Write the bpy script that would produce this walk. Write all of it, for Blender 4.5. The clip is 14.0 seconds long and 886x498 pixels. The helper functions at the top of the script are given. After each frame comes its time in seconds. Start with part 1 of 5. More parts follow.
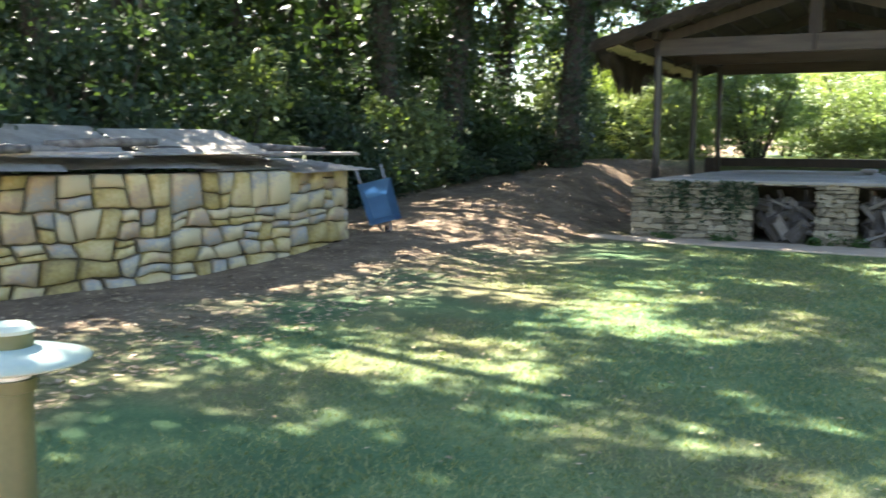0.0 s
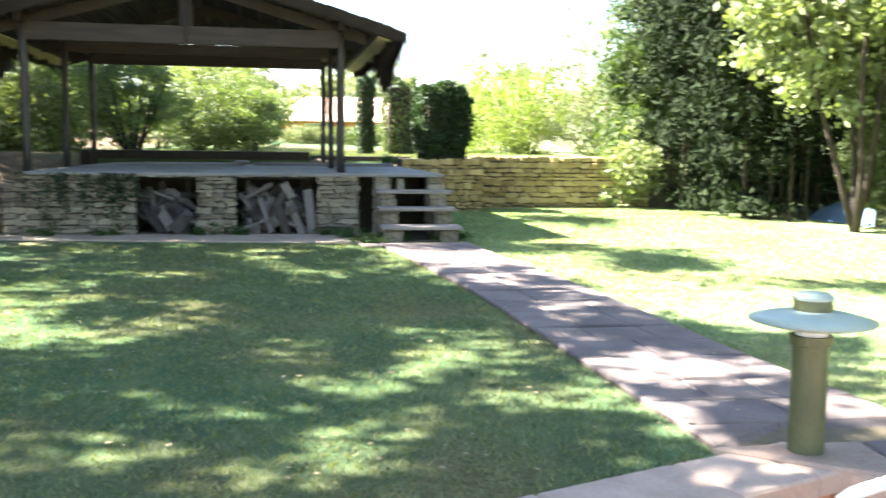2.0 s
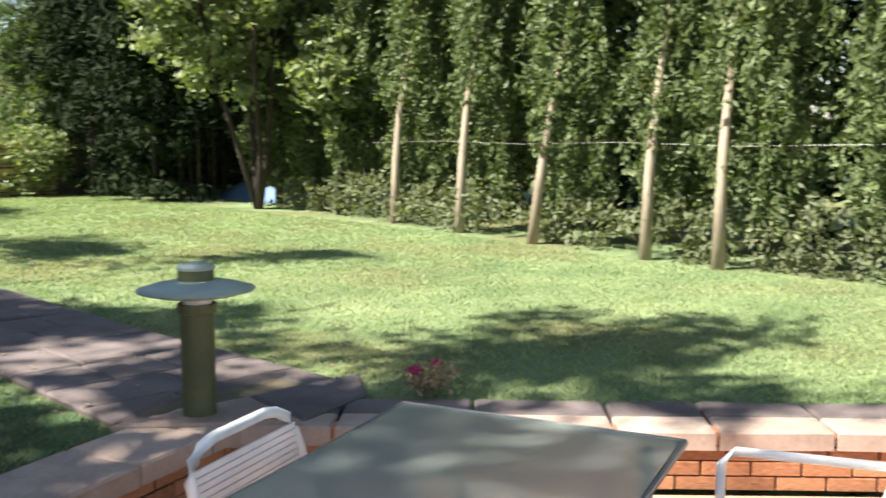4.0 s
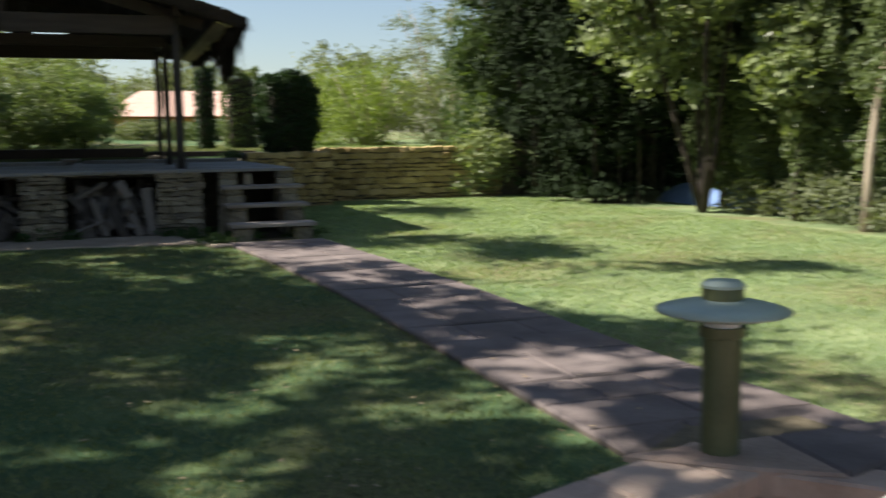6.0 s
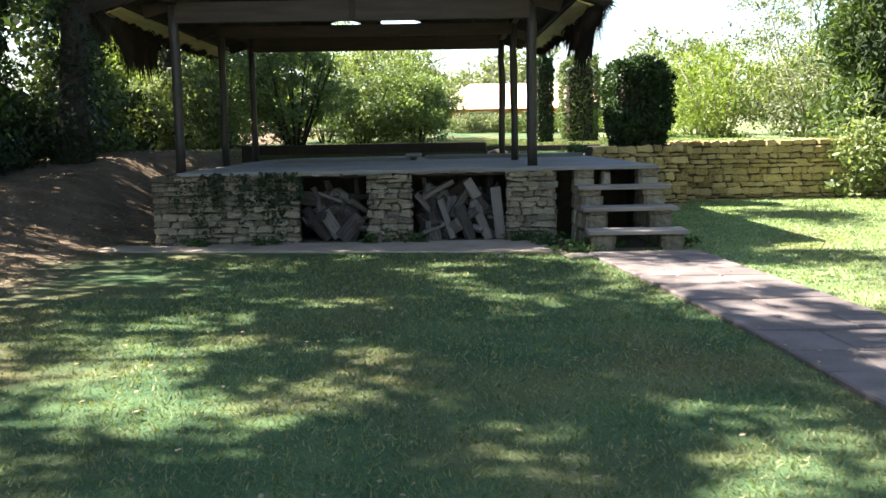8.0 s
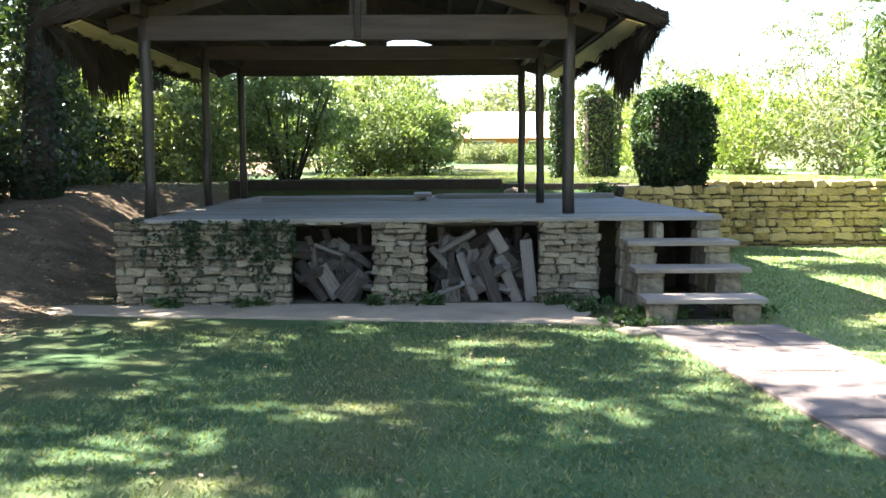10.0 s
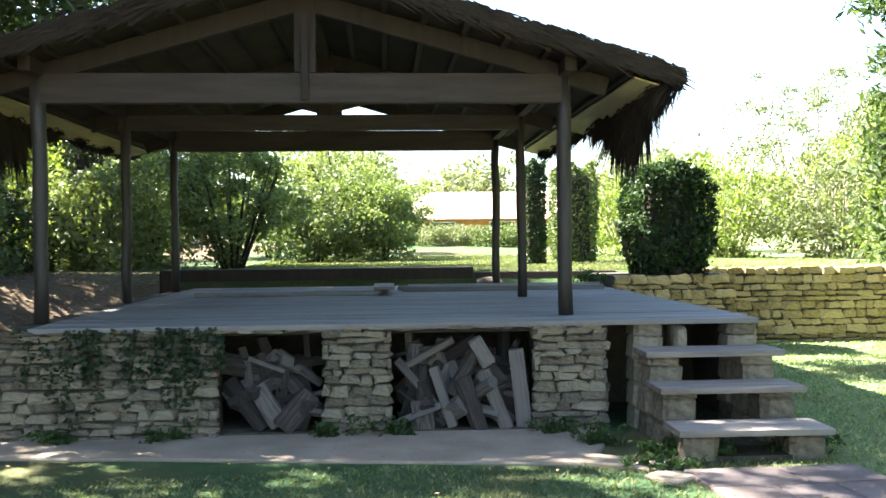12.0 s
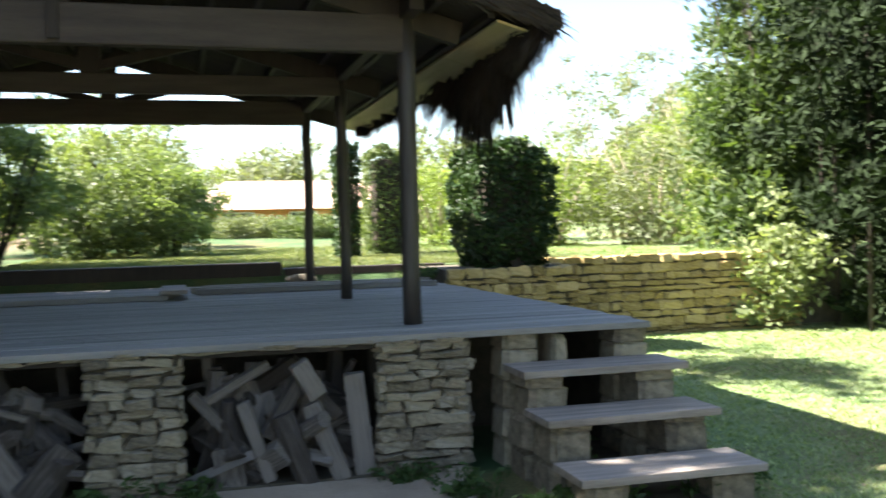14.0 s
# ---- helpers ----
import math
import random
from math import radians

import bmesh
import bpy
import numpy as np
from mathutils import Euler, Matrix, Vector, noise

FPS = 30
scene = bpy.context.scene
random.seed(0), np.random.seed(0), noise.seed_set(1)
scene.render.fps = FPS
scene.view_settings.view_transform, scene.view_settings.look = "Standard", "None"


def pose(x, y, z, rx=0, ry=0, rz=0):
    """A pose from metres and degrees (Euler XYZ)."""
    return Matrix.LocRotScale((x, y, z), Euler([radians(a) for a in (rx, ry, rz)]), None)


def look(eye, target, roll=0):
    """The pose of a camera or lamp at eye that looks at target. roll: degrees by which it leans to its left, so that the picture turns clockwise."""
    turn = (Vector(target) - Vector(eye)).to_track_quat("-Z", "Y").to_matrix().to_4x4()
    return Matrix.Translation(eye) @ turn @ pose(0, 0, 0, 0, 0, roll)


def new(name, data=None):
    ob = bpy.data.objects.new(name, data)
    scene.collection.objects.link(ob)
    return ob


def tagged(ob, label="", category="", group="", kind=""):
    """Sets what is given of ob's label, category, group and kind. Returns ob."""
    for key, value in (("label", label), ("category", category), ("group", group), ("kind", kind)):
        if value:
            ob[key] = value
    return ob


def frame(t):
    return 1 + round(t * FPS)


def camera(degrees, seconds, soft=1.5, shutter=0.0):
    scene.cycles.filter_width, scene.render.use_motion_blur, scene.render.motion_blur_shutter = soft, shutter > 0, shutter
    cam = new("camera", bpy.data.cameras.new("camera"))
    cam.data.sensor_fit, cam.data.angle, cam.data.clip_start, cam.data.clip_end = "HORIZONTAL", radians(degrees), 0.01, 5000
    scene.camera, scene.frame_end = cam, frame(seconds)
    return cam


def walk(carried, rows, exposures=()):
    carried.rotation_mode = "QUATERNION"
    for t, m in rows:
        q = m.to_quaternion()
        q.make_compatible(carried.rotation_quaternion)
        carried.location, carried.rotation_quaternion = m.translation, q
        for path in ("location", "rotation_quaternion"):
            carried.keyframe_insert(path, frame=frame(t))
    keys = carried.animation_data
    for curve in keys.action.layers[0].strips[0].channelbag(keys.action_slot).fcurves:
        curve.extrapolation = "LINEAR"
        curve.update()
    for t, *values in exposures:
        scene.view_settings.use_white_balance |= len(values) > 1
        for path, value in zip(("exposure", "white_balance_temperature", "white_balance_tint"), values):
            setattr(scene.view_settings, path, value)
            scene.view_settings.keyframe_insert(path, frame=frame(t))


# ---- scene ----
cam = camera(50.0, 14.0, 1.5, 0.4)

PATH = [
    (0, (-1.228, -13.805, 1.303), (-2.108, -12.021, 1.09), 0.5),
    (0.5, (-1.258, -13.659, 1.304), (-1.893, -11.774, 1.103), 0.2),
    (1, (-1.285, -13.584, 1.306), (-1.584, -11.617, 1.109), 0.3),
    (1.5, (-1.304, -13.614, 1.286), (-1.273, -11.625, 1.084), 0.6),
    (2, (-1.339, -13.562, 1.27), (-0.991, -11.604, 1.057), 0.7),
    (2.5, (-1.303, -13.663, 1.281), (-0.707, -11.767, 1.059), 0.5),
    (3, (-1.211, -13.809, 1.267), (-0.363, -12.012, 1.036), -0.2),
    (3.5, (-1.197, -13.814, 1.24), (-0.089, -12.165, 1.009), 0.2),
    (3.7, (-1.2, -13.79, 1.24), (0.018, -12.243, 1.009), 0.2),
    (4.7, (-1.25, -13.5, 1.235), (0.271, -12.224, 1.0), 0.0),
    (5.8, (-1.33, -13.09, 1.234), (-0.498, -11.285, 1.005), -0.6),
    (6, (-1.341, -12.997, 1.234), (-0.683, -11.122, 1.005), -0.7),
    (6.5, (-1.435, -12.586, 1.231), (-1.084, -10.629, 1.014), -1.1),
    (7, (-1.554, -12.089, 1.248), (-1.416, -10.105, 1.031), -0.8),
    (7.5, (-1.595, -11.699, 1.253), (-1.569, -9.713, 1.015), -1.2),
    (10, (-1.852, -9.381, 1.429), (-1.821, -7.39, 1.246), -0.3),
    (10.5, (-1.912, -8.907, 1.453), (-1.858, -6.911, 1.347), -0.3),
    (11, (-1.943, -8.431, 1.496), (-1.898, -6.432, 1.447), -0.5),
    (11.5, (-1.933, -7.946, 1.513), (-1.862, -5.947, 1.485), -0.6),
    (12, (-1.916, -7.446, 1.515), (-1.793, -5.45, 1.499), -0.6),
    (12.5, (-1.892, -6.985, 1.533), (-1.726, -4.992, 1.521), -0.7),
    (13, (-1.929, -6.483, 1.531), (-1.706, -4.495, 1.52), -0.9),
    (13.5, (-1.915, -6.028, 1.526), (-1.625, -4.049, 1.503), -1.1),
    (14, (-1.886, -5.596, 1.512), (-1.346, -3.67, 1.469), -1.4),
]
EXPOSURES = [(0.0, 3.75, 6650, 10), (1.5, 3.75, 6650, 10), (3.0, 2.6, 6600, 10), (3.7, 1.95, 6600, 10), (5.5, 1.3, 6650, 10), (6.3, 1.2, 6650, 10), (7.0, 1.75, 6650, 10), (7.7, 2.4, 6650, 10), (10.0, 3.45, 6600, 10), (12.0, 3.35, 6550, 10), (14.0, 2.9, 6650, 10)]
walk(cam, [(t, look(eye, target, roll)) for t, eye, target, roll in PATH], EXPOSURES)

# ---- world and sun ----
SUN_TO = Vector((-0.85, 0.25, 1.05)).normalized()
elevation = math.asin(SUN_TO.z)
world = bpy.data.worlds.new("sky")
scene.world = world
world.use_nodes = True
sky = world.node_tree.nodes.new("ShaderNodeTexSky")
sky.sky_type, sky.sun_disc = "NISHITA", False
sky.sun_elevation, sky.sun_rotation = elevation, math.atan2(SUN_TO.x, SUN_TO.y)
sky.dust_density, sky.air_density = 0.8, 1.0
background = world.node_tree.nodes["Background"]
background.inputs["Strength"].default_value = 0.058
world.node_tree.links.new(sky.outputs["Color"], background.inputs["Color"])
sun_data = bpy.data.lights.new("sun", "SUN")
sun_data.energy, sun_data.angle, sun_data.color = 5.0, radians(0.55), (1.0, 0.94, 0.86)
sun = new("sun", sun_data)
sun.matrix_world = look((0, 0, 30), Vector((0, 0, 30)) - SUN_TO)


# ---- materials ----
def material(name, stops, scale=6.0, rough=0.8, bump=0.3, fine=60.0, metal=0.0, piece=0.0, island=0.0, stretch=(1, 1, 1), spec=0.4):
    """Two scales of noise into a colour ramp, fine relief, and a tint that varies from piece to piece or island to island."""
    m = bpy.data.materials.new(name)
    m.use_nodes = True
    nodes, link = m.node_tree.nodes, m.node_tree.links.new
    bsdf = nodes["Principled BSDF"]
    co, mapping = nodes.new("ShaderNodeTexCoord"), nodes.new("ShaderNodeMapping")
    mapping.inputs["Scale"].default_value = stretch
    geo = nodes.new("ShaderNodeNewGeometry")
    link(geo.outputs["Position"] if not piece else co.outputs["Object"], mapping.inputs["Vector"])
    big, small = nodes.new("ShaderNodeTexNoise"), nodes.new("ShaderNodeTexNoise")
    big.inputs["Scale"].default_value, big.inputs["Detail"].default_value = scale, 5
    small.inputs["Scale"].default_value, small.inputs["Detail"].default_value = fine, 3
    link(mapping.outputs["Vector"], big.inputs["Vector"])
    link(mapping.outputs["Vector"], small.inputs["Vector"])
    mix = nodes.new("ShaderNodeMath")
    mix.operation = "MULTIPLY_ADD"
    link(small.outputs["Fac"], mix.inputs[0])
    mix.inputs[1].default_value = 0.35
    link(big.outputs["Fac"], mix.inputs[2])
    factor = mix.outputs[0]
    if piece or island:
        source = nodes.new("ShaderNodeObjectInfo").outputs["Random"] if piece else geo.outputs["Random Per Island"]
        shift = nodes.new("ShaderNodeMath")
        shift.operation = "MULTIPLY_ADD"
        link(source, shift.inputs[0])
        shift.inputs[1].default_value = piece or island
        link(factor, shift.inputs[2])
        less = nodes.new("ShaderNodeMath")
        less.operation = "SUBTRACT"
        link(shift.outputs[0], less.inputs[0])
        less.inputs[1].default_value = (piece or island) / 2
        factor = less.outputs[0]
    ramp = nodes.new("ShaderNodeValToRGB")
    for k, (place, colour) in enumerate(stops):
        e = ramp.color_ramp.elements[k] if k < 2 else ramp.color_ramp.elements.new(place)
        e.position, e.color = place, (*colour, 1)
    link(factor, ramp.inputs["Fac"])
    link(ramp.outputs["Color"], bsdf.inputs["Base Color"])
    bsdf.inputs["Roughness"].default_value = rough
    bsdf.inputs["Metallic"].default_value = metal
    bsdf.inputs["Specular IOR Level"].default_value = spec
    relief = nodes.new("ShaderNodeBump")
    relief.inputs["Strength"].default_value, relief.inputs["Distance"].default_value = bump, 0.02
    link(mix.outputs[0], relief.inputs["Height"])
    link(relief.outputs["Normal"], bsdf.inputs["Normal"])
    return m


def leaf_material(name, dark, light, through_light=0.45, rough=0.5, dry_or_sunlit=None):
    """A leaf that lets part of the light through; its green varies from leaf to leaf. The last argument: two paler
    greens painting sunlight on lawn beyond the path.
    """
    m = bpy.data.materials.new(name)
    m.use_nodes = True
    nodes, link = m.node_tree.nodes, m.node_tree.links.new
    bsdf, out = nodes["Principled BSDF"], nodes["Material Output"]
    geo, ramp = nodes.new("ShaderNodeNewGeometry"), nodes.new("ShaderNodeValToRGB")
    ramp.color_ramp.elements[0].color, ramp.color_ramp.elements[1].color = (*dark, 1), (*light, 1)
    noise_tex, add = nodes.new("ShaderNodeTexNoise"), nodes.new("ShaderNodeMath")
    noise_tex.inputs["Scale"].default_value = 0.9
    link(geo.outputs["Position"], noise_tex.inputs["Vector"])
    add.operation = "MULTIPLY_ADD"
    add.inputs[1].default_value = 0.6
    link(geo.outputs["Random Per Island"], add.inputs[0])
    half = nodes.new("ShaderNodeMath")
    half.operation = "MULTIPLY"
    half.inputs[1].default_value = 0.45
    link(noise_tex.outputs["Fac"], half.inputs[0])
    link(half.outputs[0], add.inputs[2])
    link(add.outputs[0], ramp.inputs["Fac"])
    colour = ramp.outputs["Color"]
    if dry_or_sunlit:
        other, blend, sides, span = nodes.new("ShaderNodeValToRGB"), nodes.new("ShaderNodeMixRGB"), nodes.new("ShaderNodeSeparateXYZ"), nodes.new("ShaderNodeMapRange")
        other.color_ramp.elements[0].color, other.color_ramp.elements[1].color = (*dry_or_sunlit[0], 1), (*dry_or_sunlit[1], 1)
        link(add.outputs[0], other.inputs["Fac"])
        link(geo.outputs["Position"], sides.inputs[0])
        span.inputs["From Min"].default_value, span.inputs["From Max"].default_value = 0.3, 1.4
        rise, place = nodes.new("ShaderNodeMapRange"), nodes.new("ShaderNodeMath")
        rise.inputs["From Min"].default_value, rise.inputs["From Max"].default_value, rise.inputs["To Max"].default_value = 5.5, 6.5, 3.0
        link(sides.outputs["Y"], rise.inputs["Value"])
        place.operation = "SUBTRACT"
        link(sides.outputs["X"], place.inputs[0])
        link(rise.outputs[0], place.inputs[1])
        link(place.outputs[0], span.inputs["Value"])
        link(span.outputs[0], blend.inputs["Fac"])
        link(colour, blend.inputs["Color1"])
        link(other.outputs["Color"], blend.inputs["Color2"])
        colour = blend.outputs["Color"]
    link(colour, bsdf.inputs["Base Color"])
    bsdf.inputs["Roughness"].default_value = rough
    bsdf.inputs["Specular IOR Level"].default_value = 0.25
    lucent, mix = nodes.new("ShaderNodeBsdfTranslucent"), nodes.new("ShaderNodeMixShader")
    bright = nodes.new("ShaderNodeMixRGB")
    bright.blend_type, bright.inputs["Fac"].default_value = "MULTIPLY", 1.0
    bright.inputs["Color2"].default_value = (1.25, 1.35, 0.5, 1)
    link(colour, bright.inputs["Color1"])
    link(bright.outputs["Color"], lucent.inputs["Color"])
    mix.inputs["Fac"].default_value = through_light
    link(bsdf.outputs[0], mix.inputs[1])
    link(lucent.outputs[0], mix.inputs[2])
    link(mix.outputs[0], out.inputs["Surface"])
    return m


def ground_material():
    """Lawn that gives way to bare earth with litter on the wooded side."""
    m = bpy.data.materials.new("ground_cover")
    m.use_nodes = True
    nodes, link = m.node_tree.nodes, m.node_tree.links.new
    bsdf, geo = nodes["Principled BSDF"], nodes.new("ShaderNodeNewGeometry")

    def noise_at(scale, detail=5):
        n = nodes.new("ShaderNodeTexNoise")
        n.inputs["Scale"].default_value, n.inputs["Detail"].default_value = scale, detail
        link(geo.outputs["Position"], n.inputs["Vector"])
        return n.outputs["Fac"]

    def ramp_of(value, stops):
        r = nodes.new("ShaderNodeValToRGB")
        for k, (place, colour) in enumerate(stops):
            e = r.color_ramp.elements[k] if k < 2 else r.color_ramp.elements.new(place)
            e.position, e.color = place, (*colour, 1)
        link(value, r.inputs["Fac"])
        return r.outputs["Color"]

    def math_of(kind, a, b, c=None):
        n = nodes.new("ShaderNodeMath")
        n.operation = kind
        for k, v in enumerate((a, b, c)):
            if v is None:
                continue
            if isinstance(v, (int, float)):
                n.inputs[k].default_value = v
            else:
                link(v, n.inputs[k])
        return n.outputs[0]

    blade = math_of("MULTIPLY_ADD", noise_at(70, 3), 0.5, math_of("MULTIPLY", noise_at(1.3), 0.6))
    # Two greens paint the shaded left and the sunlit right of the lawn.
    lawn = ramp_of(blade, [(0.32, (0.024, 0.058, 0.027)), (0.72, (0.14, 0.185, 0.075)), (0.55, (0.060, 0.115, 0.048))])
    sunlit_lawn = ramp_of(blade, [(0.32, (0.07, 0.13, 0.055)), (0.72, (0.29, 0.34, 0.17)), (0.55, (0.17, 0.23, 0.105))])
    dry_or_sunlit = ramp_of(noise_at(40, 4), [(0.3, (0.085, 0.066, 0.028)), (0.7, (0.23, 0.18, 0.085))])
    earth = ramp_of(math_of("MULTIPLY_ADD", noise_at(45, 4), 0.5, math_of("MULTIPLY", noise_at(3), 0.5)),
                    [(0.3, (0.075, 0.052, 0.032)), (0.7, (0.30, 0.225, 0.15)), (0.5, (0.16, 0.115, 0.075))])
    worn = nodes.new("ShaderNodeMapRange")
    worn.interpolation_type = "SMOOTHSTEP"
    worn.inputs["From Min"].default_value, worn.inputs["From Max"].default_value = 0.44, 0.66
    worn.inputs["To Max"].default_value = 0.7
    link(noise_at(0.55, 6), worn.inputs["Value"])
    sides = nodes.new("ShaderNodeSeparateXYZ")
    link(geo.outputs["Position"], sides.inputs[0])
    edge = math_of("ADD", math_of("MULTIPLY_ADD", noise_at(0.9), 3.0, sides.outputs["X"]),
                   math_of("ADD", math_of("MULTIPLY", math_of("MAXIMUM", math_of("ADD", sides.outputs["Y"], 9.0), 0.0), -0.16),
                           math_of("MINIMUM", math_of("MAXIMUM", math_of("ADD", sides.outputs["Y"], -5.5), 0.0), 4.5)))
    bare = nodes.new("ShaderNodeMapRange")
    bare.interpolation_type = "SMOOTHSTEP"
    bare.inputs["From Min"].default_value, bare.inputs["From Max"].default_value = -3.9, -6.0
    link(edge, bare.inputs["Value"])
    first, second = nodes.new("ShaderNodeMixRGB"), nodes.new("ShaderNodeMixRGB")
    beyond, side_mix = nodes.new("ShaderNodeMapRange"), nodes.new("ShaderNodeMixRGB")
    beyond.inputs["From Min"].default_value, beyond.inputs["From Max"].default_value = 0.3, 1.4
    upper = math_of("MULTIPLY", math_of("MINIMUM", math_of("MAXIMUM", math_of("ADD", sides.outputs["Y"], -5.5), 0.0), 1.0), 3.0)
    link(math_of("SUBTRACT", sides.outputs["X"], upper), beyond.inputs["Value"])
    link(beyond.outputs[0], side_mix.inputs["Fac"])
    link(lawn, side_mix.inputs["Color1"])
    link(sunlit_lawn, side_mix.inputs["Color2"])
    link(worn.outputs[0], first.inputs["Fac"])
    link(side_mix.outputs[0], first.inputs["Color1"])
    link(dry_or_sunlit, first.inputs["Color2"])
    link(bare.outputs[0], second.inputs["Fac"])
    link(first.outputs[0], second.inputs["Color1"])
    link(earth, second.inputs["Color2"])
    link(second.outputs[0], bsdf.inputs["Base Color"])
    bsdf.inputs["Roughness"].default_value = 0.95
    bsdf.inputs["Specular IOR Level"].default_value = 0.2
    relief = nodes.new("ShaderNodeBump")
    relief.inputs["Strength"].default_value, relief.inputs["Distance"].default_value = 0.8, 0.03
    link(math_of("ADD", noise_at(70, 3), noise_at(12, 4)), relief.inputs["Height"])
    link(relief.outputs["Normal"], bsdf.inputs["Normal"])
    return m


def plain(name, colour, rough=0.5, metal=0.0):
    c = np.array(colour)
    return material(name, [(0.3, tuple(c * 0.8)), (0.8, tuple(np.minimum(c * 1.12, 1.0)))], 4, rough, 0.08, 50, metal)


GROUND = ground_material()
STONE_GREY = material("rough_stone", [(0.25, (0.085, 0.07, 0.052)), (0.95, (0.36, 0.31, 0.225)), (0.6, (0.215, 0.182, 0.132))], 5, 0.9, 0.6, 38, piece=0.5)
STONE_GOLD = material("golden_stone", [(0.25, (0.17, 0.115, 0.045)), (0.95, (0.52, 0.39, 0.18)), (0.6, (0.34, 0.245, 0.10))], 5, 0.9, 0.5, 38, piece=0.5)
STONE_PALE = material("pale_stone", [(0.25, (0.20, 0.145, 0.06)), (1.0, (0.45, 0.38, 0.24)), (0.42, (0.36, 0.28, 0.11)), (0.58, (0.46, 0.38, 0.21)), (0.72, (0.36, 0.26, 0.17)), (0.86, (0.26, 0.26, 0.245))], 2.5, 0.85, 0.5, 30, piece=0.8)
# Serves wall joints and the dark sheets added in shaded voids.
JOINT_AND_VOID = material("dark_joint_and_void", [(0.3, (0.035, 0.03, 0.022)), (0.8, (0.10, 0.085, 0.06))], 9, 0.95, 0.5, 60)
MORTAR = material("sandy_joint", [(0.3, (0.07, 0.058, 0.038)), (0.8, (0.15, 0.125, 0.08))], 9, 0.95, 0.5, 60)
FLAG = material("flagstone", [(0.25, (0.070, 0.056, 0.052)), (0.9, (0.19, 0.158, 0.148)), (0.6, (0.122, 0.100, 0.094))], 2.5, 0.85, 0.3, 45, piece=0.12)
CONCRETE = material("dusty_concrete", [(0.25, (0.17, 0.132, 0.095)), (0.9, (0.42, 0.345, 0.265))], 2.0, 0.9, 0.3, 40)
KERB = material("pinkish_kerb_stone", [(0.25, (0.17, 0.115, 0.09)), (0.9, (0.44, 0.34, 0.275))], 3.0, 0.85, 0.3, 45, piece=0.3)
BRICK = material("red_brick", [(0.25, (0.22, 0.085, 0.04)), (0.9, (0.48, 0.22, 0.11))], 6, 0.9, 0.4, 50, piece=0.5)
TILE = material("terracotta_tile", [(0.25, (0.26, 0.13, 0.085)), (0.9, (0.50, 0.30, 0.21))], 3, 0.8, 0.2, 50, piece=0.4)
DECK = material("weathered_deck", [(0.25, (0.11, 0.105, 0.10)), (0.9, (0.30, 0.285, 0.27))], 2.0, 0.75, 0.3, 30, piece=0.3, stretch=(0.5, 6, 6))
TREAD = material("weathered_tread", [(0.25, (0.13, 0.11, 0.095)), (0.9, (0.38, 0.33, 0.29))], 3.0, 0.75, 0.3, 30, piece=0.3, stretch=(0.6, 6, 6))
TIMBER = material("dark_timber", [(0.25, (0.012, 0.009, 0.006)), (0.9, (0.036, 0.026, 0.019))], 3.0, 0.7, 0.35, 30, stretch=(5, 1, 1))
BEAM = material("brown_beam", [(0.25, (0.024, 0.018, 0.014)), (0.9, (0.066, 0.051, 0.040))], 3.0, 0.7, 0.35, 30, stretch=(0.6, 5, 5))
FASCIA = material("straw_board", [(0.25, (0.36, 0.31, 0.13)), (0.9, (0.60, 0.53, 0.28))], 3.0, 0.8, 0.3, 30, stretch=(4, 0.5, 4))
POST = material("post_wood", [(0.25, (0.018, 0.015, 0.013)), (0.9, (0.060, 0.052, 0.046))], 4.0, 0.5, 0.35, 30, stretch=(5, 5, 0.6))
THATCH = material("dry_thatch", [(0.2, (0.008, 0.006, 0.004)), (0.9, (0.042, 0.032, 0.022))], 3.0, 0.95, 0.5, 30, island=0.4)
LOG = material("split_log", [(0.2, (0.030, 0.023, 0.018)), (0.95, (0.21, 0.185, 0.165)), (0.6, (0.066, 0.055, 0.049))], 3.0, 0.85, 0.4, 30, piece=0.6, stretch=(0.8, 5, 5))
BARK = material("bark", [(0.25, (0.016, 0.012, 0.009)), (0.9, (0.065, 0.052, 0.040))], 3.0, 0.95, 0.8, 18, stretch=(4, 4, 0.8))
BARK_PALE = material("pale_bark", [(0.25, (0.17, 0.135, 0.095)), (0.9, (0.42, 0.355, 0.27))], 3.0, 0.9, 0.5, 18, stretch=(4, 4, 0.8))
SHEET = material("grey_sheet", [(0.25, (0.20, 0.185, 0.16)), (0.9, (0.48, 0.45, 0.40))], 2.5, 0.75, 0.3, 25, stretch=(1, 3, 1))
LAMP_GREEN = material("green_painted_metal", [(0.25, (0.055, 0.068, 0.032)), (0.9, (0.12, 0.135, 0.065))], 3.0, 0.5, 0.1, 40)
LAMP_TOP = material("pale_green_metal", [(0.25, (0.22, 0.30, 0.26)), (0.9, (0.36, 0.43, 0.37))], 3.0, 0.4, 0.1, 40)
WHITE = plain("white_enamel", (0.80, 0.80, 0.78), 0.35)
BLUE = plain("blue_paint", (0.11, 0.22, 0.36), 0.45)
RUBBER = plain("black_rubber", (0.02, 0.02, 0.022), 0.8)
STEEL = plain("dull_steel", (0.30, 0.29, 0.28), 0.5, 0.8)
ROOF_TILE = plain("pink_roof_tile", (0.55, 0.36, 0.29), 0.85)
ORANGE_WALL = plain("orange_render", (0.55, 0.25, 0.10), 0.9)
DARK_GLASS = plain("window_glass", (0.03, 0.035, 0.04), 0.1)
PINK = leaf_material("pink_petal", (0.30, 0.02, 0.13), (0.55, 0.07, 0.26), 0.3)
BLUE_MOUND = plain("blue_mound_cover", (0.14, 0.22, 0.40), 0.4)
